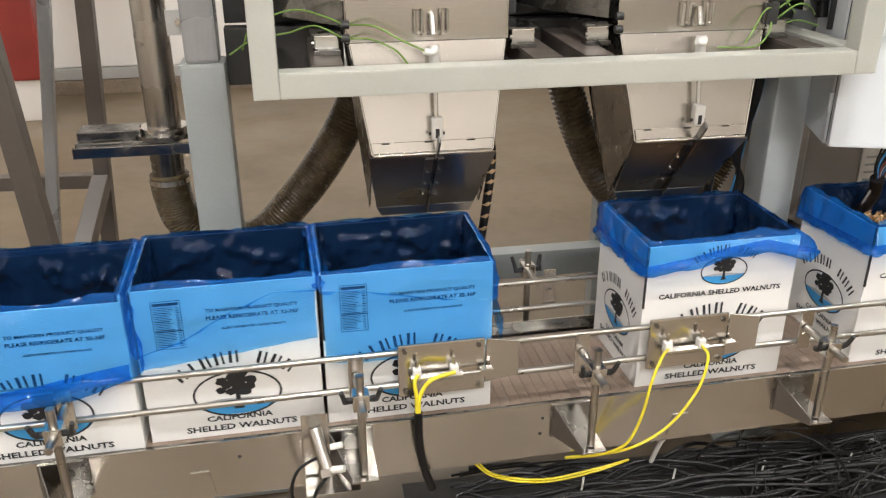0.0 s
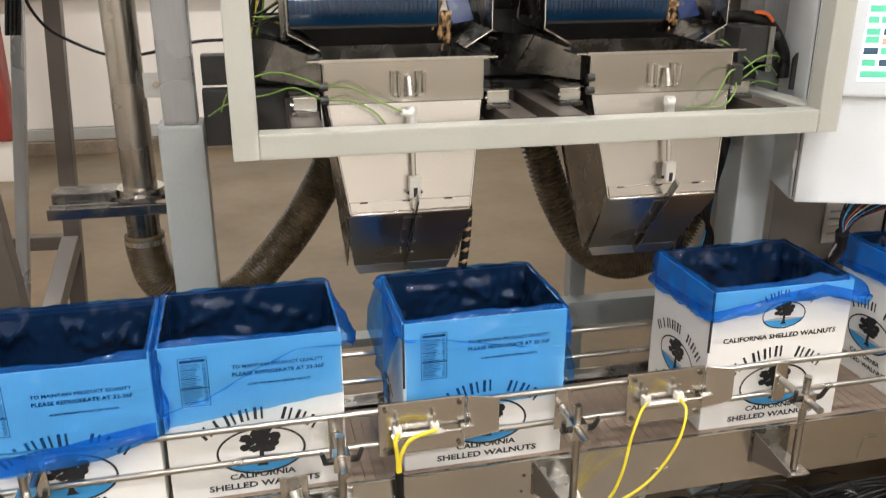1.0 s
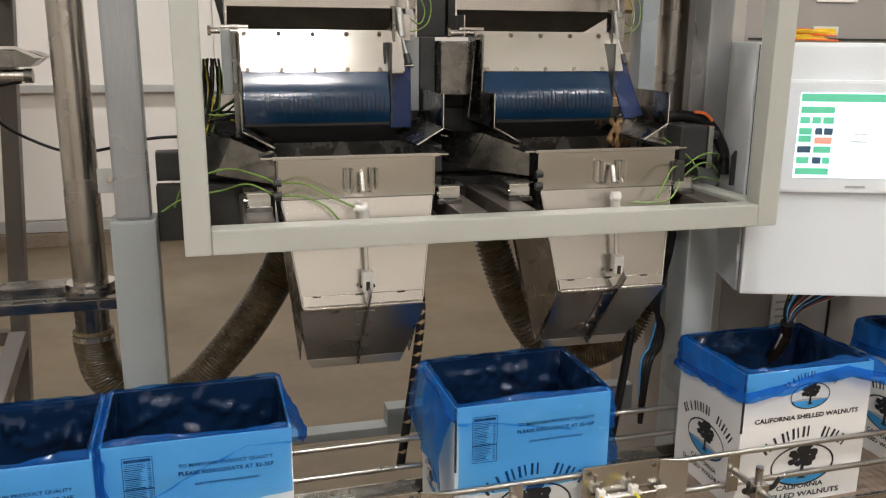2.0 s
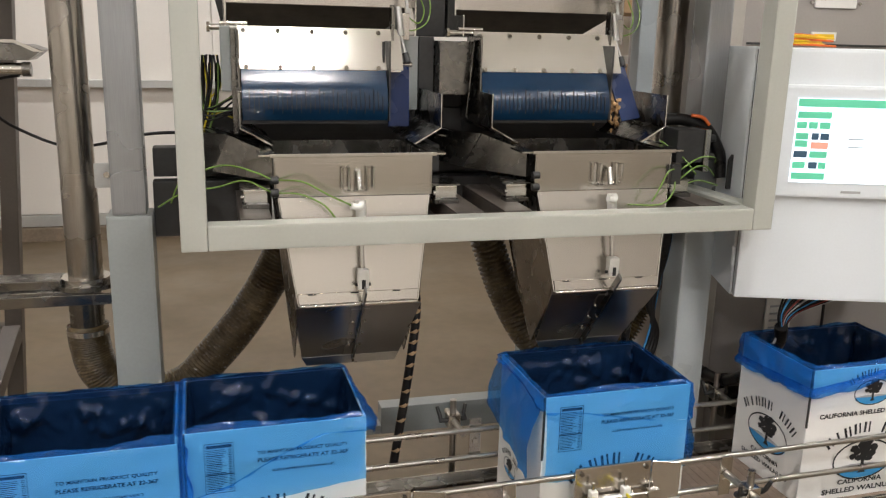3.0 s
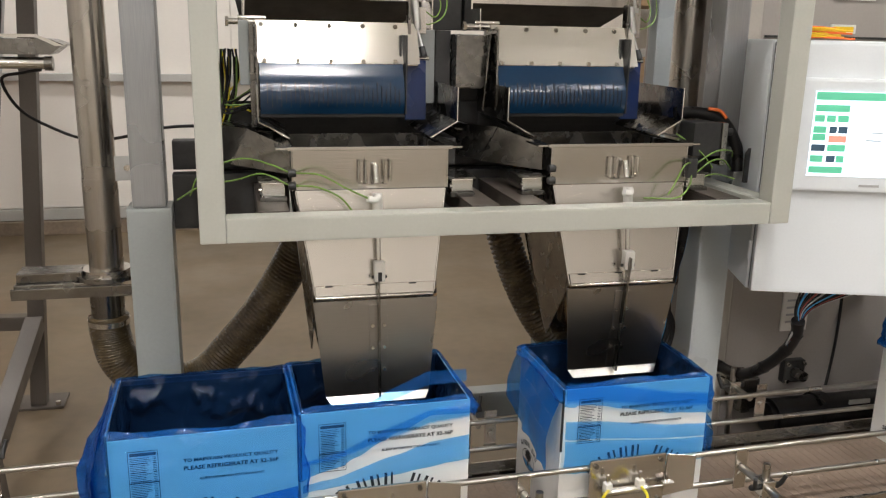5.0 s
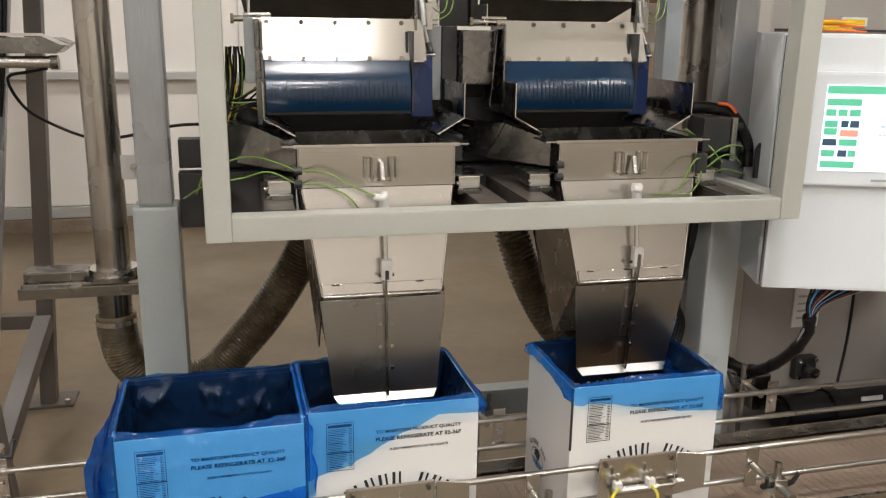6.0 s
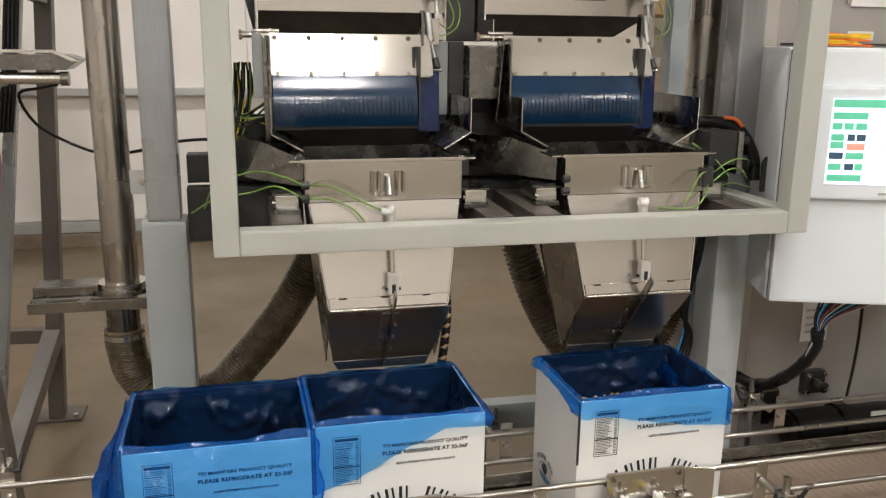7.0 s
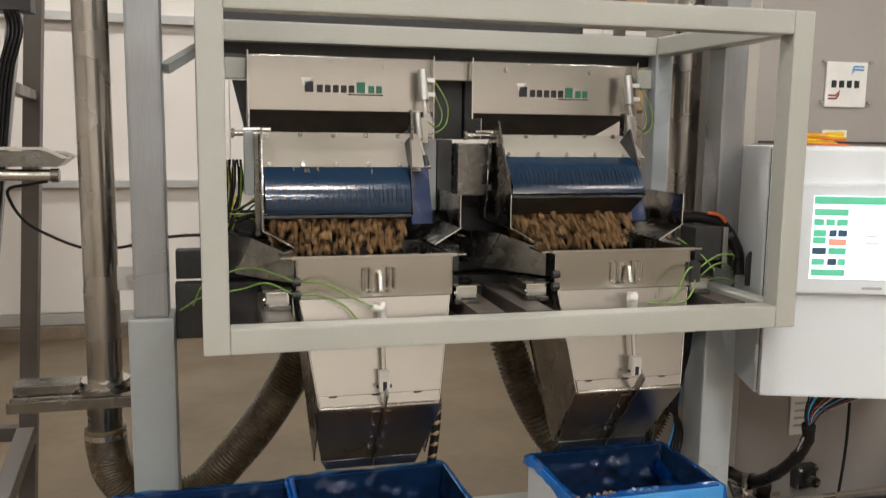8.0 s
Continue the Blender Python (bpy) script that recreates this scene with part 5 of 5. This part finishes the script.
def film_sheet(s0, s1, top, hem, flare, seed, grow=0.0035, rows=18, per=60, closed=False, over=False, band=(0.0, 1.0), crumple=1.0):
    """Hanging film between the heights top(s) and hem(s) below the rim, blown out by flare(s)."""
    bm = bmesh.new()
    n = max(4, int((s1 - s0) * per))
    folds = fold_field(seed, 70, 0.22, 0.0075 * crumple, False)
    grid = []
    for i in range(n + (0 if closed else 1)):
        s = s0 + (s1 - s0) * i / n
        p, out = ring_point(s % 4, grow)
        corner = min(abs((s + 0.001) % 1), 1 - abs((s + 0.001) % 1))
        col = []
        if over:
            inner, _ = ring_point(s % 4, -0.007)
            col.append(bm.verts.new((inner.x, inner.y, BH - top(s) + 0.006 + 0.006 * crease(s * 1.4, 0.3, seed) + 0.012 * abs(noise.noise((s * 3.1, seed, 8.0))))))
        for j in range(rows + 1):
            v = band[0] + (band[1] - band[0]) * j / rows
            z = BH + 0.003 - (top(s) + (hem(s) - top(s)) * v)
            g = noise.noise((s * 4.0 + seed * 7.1, v * 2.2, seed)) * 0.007 + noise.noise((s * 13.0, v * 5.0 + seed, seed * 2.0)) * 0.003
            push = max(-0.0015, g * (0.25 + v) * (0.6 if corner > 0.15 else 1.3)) + min(0.014, folds(s, hem(s) * v) * min(1.0, 0.2 + 2 * v) * (1.1 if s % 4 < 1 else 1.4)) + flare(s) * math.sin(min(1.0, v * 1.15) * math.pi * 0.62) + 0.002
            q = p + out * push
            col.append(bm.verts.new((q.x, q.y, z + noise.noise((s * 9.0, seed, 1.0)) * (0.004 * v if band == (0.0, 1.0) else 0.0))))
        grid.append(col)
    m = len(grid)
    for i in range(m if closed else m - 1):
        a, b = grid[i], grid[(i + 1) % m]
        for j in range(len(a) - 1):
            bm.faces.new((a[j], b[j], b[j + 1], a[j + 1]))
    return bm


def film_inside(seed, depth=0.30, low=0.0):
    bm = bmesh.new()
    n, rows = 260, 34
    folds = fold_field(seed + 0.5, 120, depth, 0.013, True)
    fine = fold_field(seed + 0.7, 420, 0.20, 0.0085, True, 0.45)
    grid = []
    for i in range(n):
        s = 4 * i / n
        p, out = ring_point(s, -0.008)
        wave = 0.004 + 0.013 * abs(noise.noise((s * 3.3, seed, 2.0))) + 0.004 * abs(noise.noise((s * 11.0, seed, 4.0)))
        col = [bm.verts.new((p.x, p.y, BH + wave - low * min(1.0, max(0.0, 6 * min(s, 1 - s)))))]
        for j in range(1, rows + 1):
            v = j / rows
            g = noise.noise((s * 3.0 + seed, v * 3.0, seed * 3.0)) * 0.006
            q = p - out * (abs(g + folds(s, depth * v) + fine(s, depth * v)) * min(1, v * 7) + 0.0015)
            col.append(bm.verts.new((q.x, q.y, BH - depth * v)))
        grid.append(col)
    for i in range(n):
        a, b = grid[i], grid[(i + 1) % n]
        for j in range(len(a) - 1):
            bm.faces.new((a[j], b[j], b[j + 1], a[j + 1]))
    return bm


def lerp_list(vals):
    """A function of s in 0..4 through evenly spaced values, one list for the four sides."""
    k = len(vals)

    def f(s):
        u = (s % 4) / 4 * k
        i = int(u) % k
        return vals[i] + (vals[(i + 1) % k] - vals[i]) * (u - int(u))
    return f


def strips(cb, s0, s1, top, hem, flare, seed, where, inset, delay):
    """Loose film on one face, in four level strips that can be drawn over the rim one after the other."""
    out = []
    mid = (s0 + s1) / 2
    for k in range(4):
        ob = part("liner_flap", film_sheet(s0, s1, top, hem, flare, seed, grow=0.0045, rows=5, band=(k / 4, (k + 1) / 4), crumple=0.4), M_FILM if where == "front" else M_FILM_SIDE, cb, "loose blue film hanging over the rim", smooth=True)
        depth = top(mid) + (hem(mid) - top(mid)) * (k + 0.5) / 4
        out.append((ob, where, inset, depth, 4.74 + delay + 0.13 * k))
    return out


def drape(cb, top, hem, flare, seed, label):
    """Film folded over the rim: one ply stretched on the front, gathered plies round the other sides."""
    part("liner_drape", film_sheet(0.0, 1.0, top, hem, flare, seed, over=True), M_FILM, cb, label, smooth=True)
    part("liner_drape", film_sheet(1.0, 4.0, top, hem, flare, seed, over=True), M_FILM_SIDE, cb, "gathered blue film round the sides, darkened for plies and side shade", smooth=True)


def carton(label, style, seed):
    cb = thing("carton", label, "carton", (0, 0, BELT_Z), group="cartons on the conveyor")
    w, d, t = BW / 2, BD / 2, 0.004
    low = 0.012 if style == "A" else 0.0
    fp = part("front_panel", box(-w, w, -d, -d + t, 0, BH - low, 0.0008), M_CARD, cb)
    part("back_panel", box(-w, w, d - t, d, 0, BH, 0.0008), M_CARD, cb)
    lp = part("side_panel", box(-w, -w + t, -d + t, d - t, 0, BH, 0.0008), M_CARD, cb)
    part("side_panel", box(w - t, w, -d + t, d - t, 0, BH, 0.0008), M_CARD, cb)
    part("bottom_panel", box(-w + t, w - t, -d + t, d - t, 0.0005, t), M_KRAFT, cb)
    for q in ((-w + t, w - t, -d + t, -d + t + 0.001), (-w + t, w - t, d - t - 0.001, d - t), (-w + t, -w + t + 0.001, -d + t + 0.001, d - t - 0.001), (w - t - 0.001, w - t, -d + t + 0.001, d - t - 0.001)):
        part("inner_face", box(*q, t, BH - 0.001 - low), M_KRAFT, cb, "brown kraft inner face")
    # dark corner slits where the flaps are scored
    part("corner_slit", box(-w - 0.0008, -w + 0.004, -d - 0.0008, -d + 0.003, BH * 0.58, BH + 0.0005), M_BLACKST, cb)
    front = Matrix.Translation((0, -d, 0))
    side = Matrix.Translation((-w, 0, 0)) @ Matrix.Rotation(radians(-90), 4, "Z")
    logo(fp, 0.005, BH * 0.285, 0.195, front)
    write("CALIFORNIA", fp, -0.068, BH * 0.105, 0.145, 0.0145)
    write("SHELLED WALNUTS", fp, -0.115, BH * 0.038, 0.245, 0.0155)
    if style in "ABC":
        logo(lp, -0.055, BH * 0.25, 0.085, side)
    else:
        logo(lp, 0.0, BH * 0.36, 0.17, side)
        write("CALIFORNIA", lp, -0.06, BH * 0.16, 0.12, 0.013, True)
        write("SHELLED WALNUTS", lp, -0.10, BH * 0.10, 0.20, 0.013, True)
    if style in "ABC":
        facts_panel(fp, -w + 0.041, -w + 0.101, BH * 0.625 - low, BH * 0.93 - low)
        write("TO MAINTAIN PRODUCT QUALITY", fp, -w + 0.15, BH * 0.832 - low, 0.195, 0.0098)
        write("PLEASE REFRIGERATE AT 32-36F", fp, -w + 0.15, BH * 0.787 - low, 0.195, 0.0098)
        write("ALLERGY INFORMATION: CONTAINS WALNUTS", fp, -w + 0.18, BH * 0.722 - low, 0.135, 0.0058)
    else:
        logo(fp, 0.005, BH * 0.80, 0.12, front)
        write("CALIFORNIA SHELLED WALNUTS", fp, -0.155, BH * 0.635, 0.315, 0.0135)
    part("liner_inside", film_inside(seed, 0.31 if style in "AB" else 0.27, low), M_FILM_IN, cb, "crinkled blue film inside, darkened for the dim interior", smooth=True)
    zero = lambda s: 0.0
    moving = []
    if style == "A":
        hem = lerp_list([0.225, 0.228, 0.218, 0.20, 0.185, 0.18, 0.17, 0.15, 0.12, 0.10, 0.11, 0.13, 0.16, 0.19, 0.215, 0.23])
        flare = lambda s: 0.006 + (0.02 + 0.012 * math.sin(s * 7.0) if s % 4 < 1 else 0.0) * min(1.0, (s % 4) * 5, abs(1 - s % 4) * 5) + 0.055 * max(0.0, 1 - abs((s % 4) - 3.6) / 0.6)
        drape(cb, lambda s: low * min(1.0, max(0.0, 6 * min(s % 4, 1 - s % 4))), hem, flare, seed, "blue film folded over the rim")
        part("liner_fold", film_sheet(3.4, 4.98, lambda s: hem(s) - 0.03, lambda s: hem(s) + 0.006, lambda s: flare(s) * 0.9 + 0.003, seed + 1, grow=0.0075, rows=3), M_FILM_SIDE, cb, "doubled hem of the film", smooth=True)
        # doubled film, laid on to deepen the blue of the shaded end
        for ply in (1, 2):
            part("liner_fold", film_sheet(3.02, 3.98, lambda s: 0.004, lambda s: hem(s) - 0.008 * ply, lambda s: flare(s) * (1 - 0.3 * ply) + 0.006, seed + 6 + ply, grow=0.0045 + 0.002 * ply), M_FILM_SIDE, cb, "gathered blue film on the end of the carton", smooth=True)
    elif style == "B":
        late = lerp_list([0.155, 0.125, 0.07, 0.028, 0.03, 0.08, 0.09, 0.08, 0.10, 0.10, 0.10, 0.10, 0.11, 0.12, 0.13, 0.15])
        flare = lambda s: 0.004 + 0.022 * max(0.0, 1 - abs((s % 4) - 1.35) / 0.5)
        drape(cb, zero, late, flare, seed, "blue film folded over the rim")
        moving = strips(cb, 0.02, 0.98, late, lambda s: 0.185 - 0.045 * s, lambda s: 0.003 + 0.008 * math.sin(math.pi * s), seed + 2, "front", 0.04, 0.0)
    elif style == "C":
        late = lerp_list([0.035, 0.045, 0.065, 0.085, 0.095, 0.06, 0.05, 0.05, 0.05, 0.05, 0.04, 0.02, 0.010, 0.008, 0.010, 0.022])
        flare = lambda s: 0.004
        drape(cb, zero, late, flare, seed, "blue film folded over the rim")
        moving = strips(cb, 0.02, 0.98, late, lambda s: 0.215, lambda s: 0.004 + 0.012 * math.sin(math.pi * s), seed + 2, "front", 0.045, 0.1)
        moving += strips(cb, 3.03, 3.97, late, lambda s: 0.13 + 0.085 * (s - 3), lambda s: 0.03, seed + 3, "left", 0.06, 0.1)
        moving += strips(cb, 1.03, 1.97, late, lambda s: 0.215 - 0.06 * (s - 1), lambda s: 0.02, seed + 4, "right", 0.05, 0.1)
    else:
        hem = lerp_list([0.066, 0.055, 0.035, 0.022, 0.05, 0.075, 0.06, 0.05, 0.05, 0.05, 0.06, 0.07, 0.085, 0.08, 0.075, 0.07])
        flare = lambda s: 0.005 + 0.03 * max(0.0, 1 - abs((s % 4) - 1.05) / 0.35) + 0.012 * max(0.0, 1 - abs((s % 4) - 0.7) / 0.4)
        drape(cb, lambda s: -0.012 * max(0.0, 1 - abs((s % 4) - 0.72) / 0.35), hem, flare, seed, "blue film collar round the rim")
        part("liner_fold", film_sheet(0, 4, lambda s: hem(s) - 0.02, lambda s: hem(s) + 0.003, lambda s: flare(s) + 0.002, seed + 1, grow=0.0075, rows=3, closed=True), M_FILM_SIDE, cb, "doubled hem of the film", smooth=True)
    return cb, moving


CARTONS, FLAPS_OF = [], []
for k, (lab, st) in enumerate((("white printed carton draped in deep blue film, still empty", "A"), ("white printed carton with blue film pulled down over its front", "B"),
                               ("white printed carton with a wide blue film skirt", "C"), ("filled white carton with a narrow blue film collar", "D"), ("filled white carton with blue film collar, further along", "E"))):
    cb, mv = carton(lab, st, k + 1.3)
    CARTONS.append(cb)
    FLAPS_OF.append(mv)

# ---------- walnuts ----------


def nut_mesh(count, sx, sy, sz, seed, name="walnuts"):
    """Many crumpled kernel pieces scattered in a block."""
    r = random.Random(seed)
    base = bmesh.new()
    bmesh.ops.create_icosphere(base, subdivisions=1, radius=1.0)
    vs = [v.co.copy() for v in base.verts]
    fs = [[v.index for v in f.verts] for f in base.faces]
    base.free()
    verts, faces = [], []
    for i in range(count):
        c = Vector((r.uniform(-sx, sx), r.uniform(-sy, sy), r.uniform(-sz, sz)))
        e = Euler((r.uniform(0, 6), r.uniform(0, 6), r.uniform(0, 6))).to_matrix()
        sc = Vector((r.uniform(0.007, 0.013), r.uniform(0.005, 0.009), r.uniform(0.004, 0.007)))
        o = len(verts)
        verts += [c + e @ Vector((v.x * sc.x, v.y * sc.y, v.z * sc.z)) * r.uniform(0.7, 1.2) for v in vs]
        faces += [[o + j for j in f] for f in fs]
    me = bpy.data.meshes.new(name)
    me.from_pydata(verts, [], faces)
    me.materials.append(M_NUT)
    return me


HEAPS = []
for k in range(4):
    hb = tagged(new("walnut_heap", nut_mesh(620, BW / 2 - 0.03, BD / 2 - 0.03, 0.016, 20 + k)), "heap of shelled walnut pieces lying in the carton", "walnuts", "walnut heaps", "stuff")
    HEAPS.append(hb)
M_DUMP = nut_mesh(620, 0.175, 0.032, 0.072, 31)
M_POUR = nut_mesh(150, 0.10, 0.03, 0.06, 32)
M_DRIB = nut_mesh(26, 0.014, 0.012, 0.045, 33)
FALLS = []


def fall(mesh, label, rows):
    ob = tagged(new("falling_walnuts", mesh), label, "walnuts", "falling walnuts", "stuff")
    FALLS.append((ob, rows))


def drop(x, y, t0, t1, z0, z1, back=0.10):
    """Rows of a clump that waits above, falls from z0 to z1, and lies below."""
    rows = [(0.0, pose(x, y + back, z0))] if t0 > 0.12 else []
    if t0 > 0.12:
        rows.append((t0 - 0.1, pose(x, y + back, z0)))
    rows += [(t0, pose(x, y, z0)), (t0 + (t1 - t0) * 0.6, pose(x, y, z0 + (z1 - z0) * 0.42)), (t1, pose(x, y, z1))]
    if t1 < 7.9:
        rows += [(t1 + 0.1, pose(x, y, z1)), (8.0, pose(x, y, z1))]
    return rows


for i, x0 in enumerate((0.0, PITCH)):
    # gate discharge into the cartons
    for k, t0 in enumerate((4.52, 4.66, 4.85, 5.1, 5.35, 5.6)):
        fall(M_POUR, "shelled walnuts falling out of the open hopper", drop(x0 + 0.391, 0.24, t0 + 0.03 * i, t0 + 0.30, 1.12, 0.62, 0.03))
# end of dosing: thin trickle
for k in range(13):
    t0 = 0.75 + 0.22 * k
    fall(M_DRIB, "thin trickle of walnut pieces", drop(PITCH + 0.545, 0.44, t0, t0 + 0.24, 1.50, 1.33, 0.12))
for k in range(5):
    t0 = 0.45 + 0.22 * k
    fall(M_DRIB, "thin trickle of walnut pieces", drop(0.545, 0.44, t0, t0 + 0.24, 1.50, 1.33, 0.12))
# bucket dumps
for k, t0 in enumerate((0.2, 0.32, 0.44, 0.56, 0.68)):
    fall(M_DUMP, "walnut pieces dumped out of the bucket", drop(PITCH + 0.37, 0.40, t0, t0 + 0.36, 1.50, 1.30, 0.12))
for i, x0 in enumerate((0.0, PITCH)):
    fall(M_DUMP, "walnut pieces dumped out of the bucket", [(0, pose(x0 + 0.335, 0.54, 1.57)), (7.82, pose(x0 + 0.335, 0.54, 1.57)), (7.92, pose(x0 + 0.335, 0.47, 1.53)), (8.0, pose(x0 + 0.335 + 0.02 * i, 0.42, 1.475))])
    fall(M_DUMP, "walnut pieces dumped out of the bucket", [(0, pose(x0 + 0.335, 0.55, 1.60)), (7.86, pose(x0 + 0.335, 0.55, 1.60)), (8.0, pose(x0 + 0.335, 0.46, 1.53 if i else 1.55))])

# ---------- belt slats ----------
belt = part("belt", box(-4.6, 4.9, -0.16, 0.16, BELT_Z - 0.016, BELT_Z - 0.009), M_BLACKST, conv, "dark chain under the slats")
slat_bm = box(-0.01255, 0.01255, -0.158, 0.158, -0.008, 0.0, 0.0012)
slat_me = bpy.data.meshes.new("slat")
slat_bm.to_mesh(slat_me)
slat_bm.free()
slat_me.materials.append(M_BELT)
slat_belt = part("slat_belt", box(-4.4, 3.0, -0.1, 0.1, BELT_Z - 0.0088, BELT_Z - 0.0083), M_BELT, conv, "brown slatted belt")
for k in range(290):
    sl = new("slat", slat_me)
    sl.parent = slat_belt
    sl.location = (-4.4 + 0.0256 * k, 0, BELT_Z)


# ---------- what moves ----------
def box_row(t, cx, dz=0.0, aside=0.0):
    a = math.radians(CYAW)
    lx = (cx - CONV[0]) / math.cos(a)
    return (t, pose(CONV[0] + lx * math.cos(a), CONV[1] + lx * math.sin(a) - aside, BELT_Z + 0.0005 + dz, 0, 0, CYAW))


def motions():
    tracks = [
        [(0, -0.495), (0.43, -0.395), (0.5, -0.394), (2.2, -0.394), (3.3, -0.13), (3.5, -0.080), (3.75, -0.018), (3.85, -0.011), (8, -0.011)],
        [(0, -0.097), (0.43, 0.001), (0.5, 0.002), (2.2, 0.002), (3.3, 0.267), (3.5, 0.317), (3.75, 0.374), (3.85, 0.381), (8, 0.381)],
        [(0, 0.297), (0.5, 0.405), (1, 0.522), (1.5, 0.642), (2, 0.752), (2.9, 0.965), (3.05, 0.991), (3.2, 0.994), (8, 0.994)],
        [(0, 1.05), (2, 1.507), (4.5, 2.05), (8, 2.86)],
        [(0, 1.637), (2, 2.10), (4.5, 2.68), (8, 3.49)]]
    for ob, rows in zip(CARTONS, tracks):
        walk(ob, [box_row(t, x, 0.0, 0.017 if ob is CARTONS[0] else 0.0) for t, x in rows])
    # heaps ride in their cartons and rise as they fill
    fill = [(4.6, 0.03), (4.9, 0.12), (5.3, 0.19), (5.8, 0.235), (8, 0.235)]
    for ob, rows, extra in zip(HEAPS[:2], tracks[1:3], (0.0, 0.022)):
        stay = [r for r in rows if r[0] < 4.5]
        walk(ob, [box_row(t, x, 0.03) for t, x in stay] + [box_row(t, rows[-1][1], z + extra * min(1.0, max(0.0, t - 4.6))) for t, z in fill])
    for ob, rows, z in zip(HEAPS[2:], tracks[3:], (0.235, 0.30)):
        walk(ob, [box_row(t, x, z) for t, x in rows])
    walk(slat_belt, [(0, pose(0, 0, 0)), (4, pose(0.928, 0, 0)), (8, pose(1.856, 0, 0))])
    # loose film is drawn over the rim into the carton as it fills
    for flaps in FLAPS_OF:
        for ob, where, inset, depth, t0 in flaps:
            way = {"front": Vector((0, 1, 0)), "left": Vector((1, 0, 0)), "right": Vector((-1, 0, 0))}[where]
            rows = [(0, Matrix.Identity(4)), (t0, Matrix.Identity(4))]
            for dt, up, share in ((0.16, depth - 0.03, 0.0), (0.23, depth + 0.02, 0.5), (0.30, depth - 0.015, 1.0), (0.42, depth - 0.07, 1.0)):
                v = way * (inset * share)
                rows.append((t0 + dt, pose(v.x, v.y, up)))
            rows.append((8.0, rows[-1][1]))
            walk(ob, rows)
    # hopper doors: closed, open, closed
    for door, shift, wide in zip(DOORS, (0.0, 0.1), (-4, 7)):
        keys = [(0, 40), (4.27 + shift, 40), (4.44 + shift, 25), (4.66 + shift, 9), (4.95, wide), (6.3 + shift * 0.5, wide), (6.5 + shift * 0.3, 13), (6.7, 26), (6.9, 38), (7.0, 40), (8, 40)]
        walk(door, [(t, pose(0, 0.093, 1.086, a, 0, 0)) for t, a in keys])
    for i, bk in enumerate(BUCKETS):
        x0 = i * PITCH
        keys = [(0, 0), (7.8, 0), (7.9, (-5, -14)[i]), (8.0, (-14, -32)[i])]
        if i:
            keys = [(0, -35), (0.7, -35), (0.95, 0)] + keys[1:]
        walk(bk, [(t, pose(x0, 0.515, 1.716, a, 0, 0)) for t, a in keys])
    for i, fl in enumerate(FLAPS):
        x0 = i * PITCH + 0.562
        shut = (1.8, 4.0)[i]
        walk(fl, [(0, pose(x0, 0.50, 1.625, -26, -10, 0)), (shut, pose(x0, 0.50, 1.625, -26, -10, 0)), (shut + 0.2, pose(x0, 0.50, 1.625)), (7.85, pose(x0, 0.50, 1.625)), (8.0, pose(x0, 0.50, 1.625, -20, 0, 0))])
    for ob, rows in FALLS:
        walk(ob, rows)


motions()
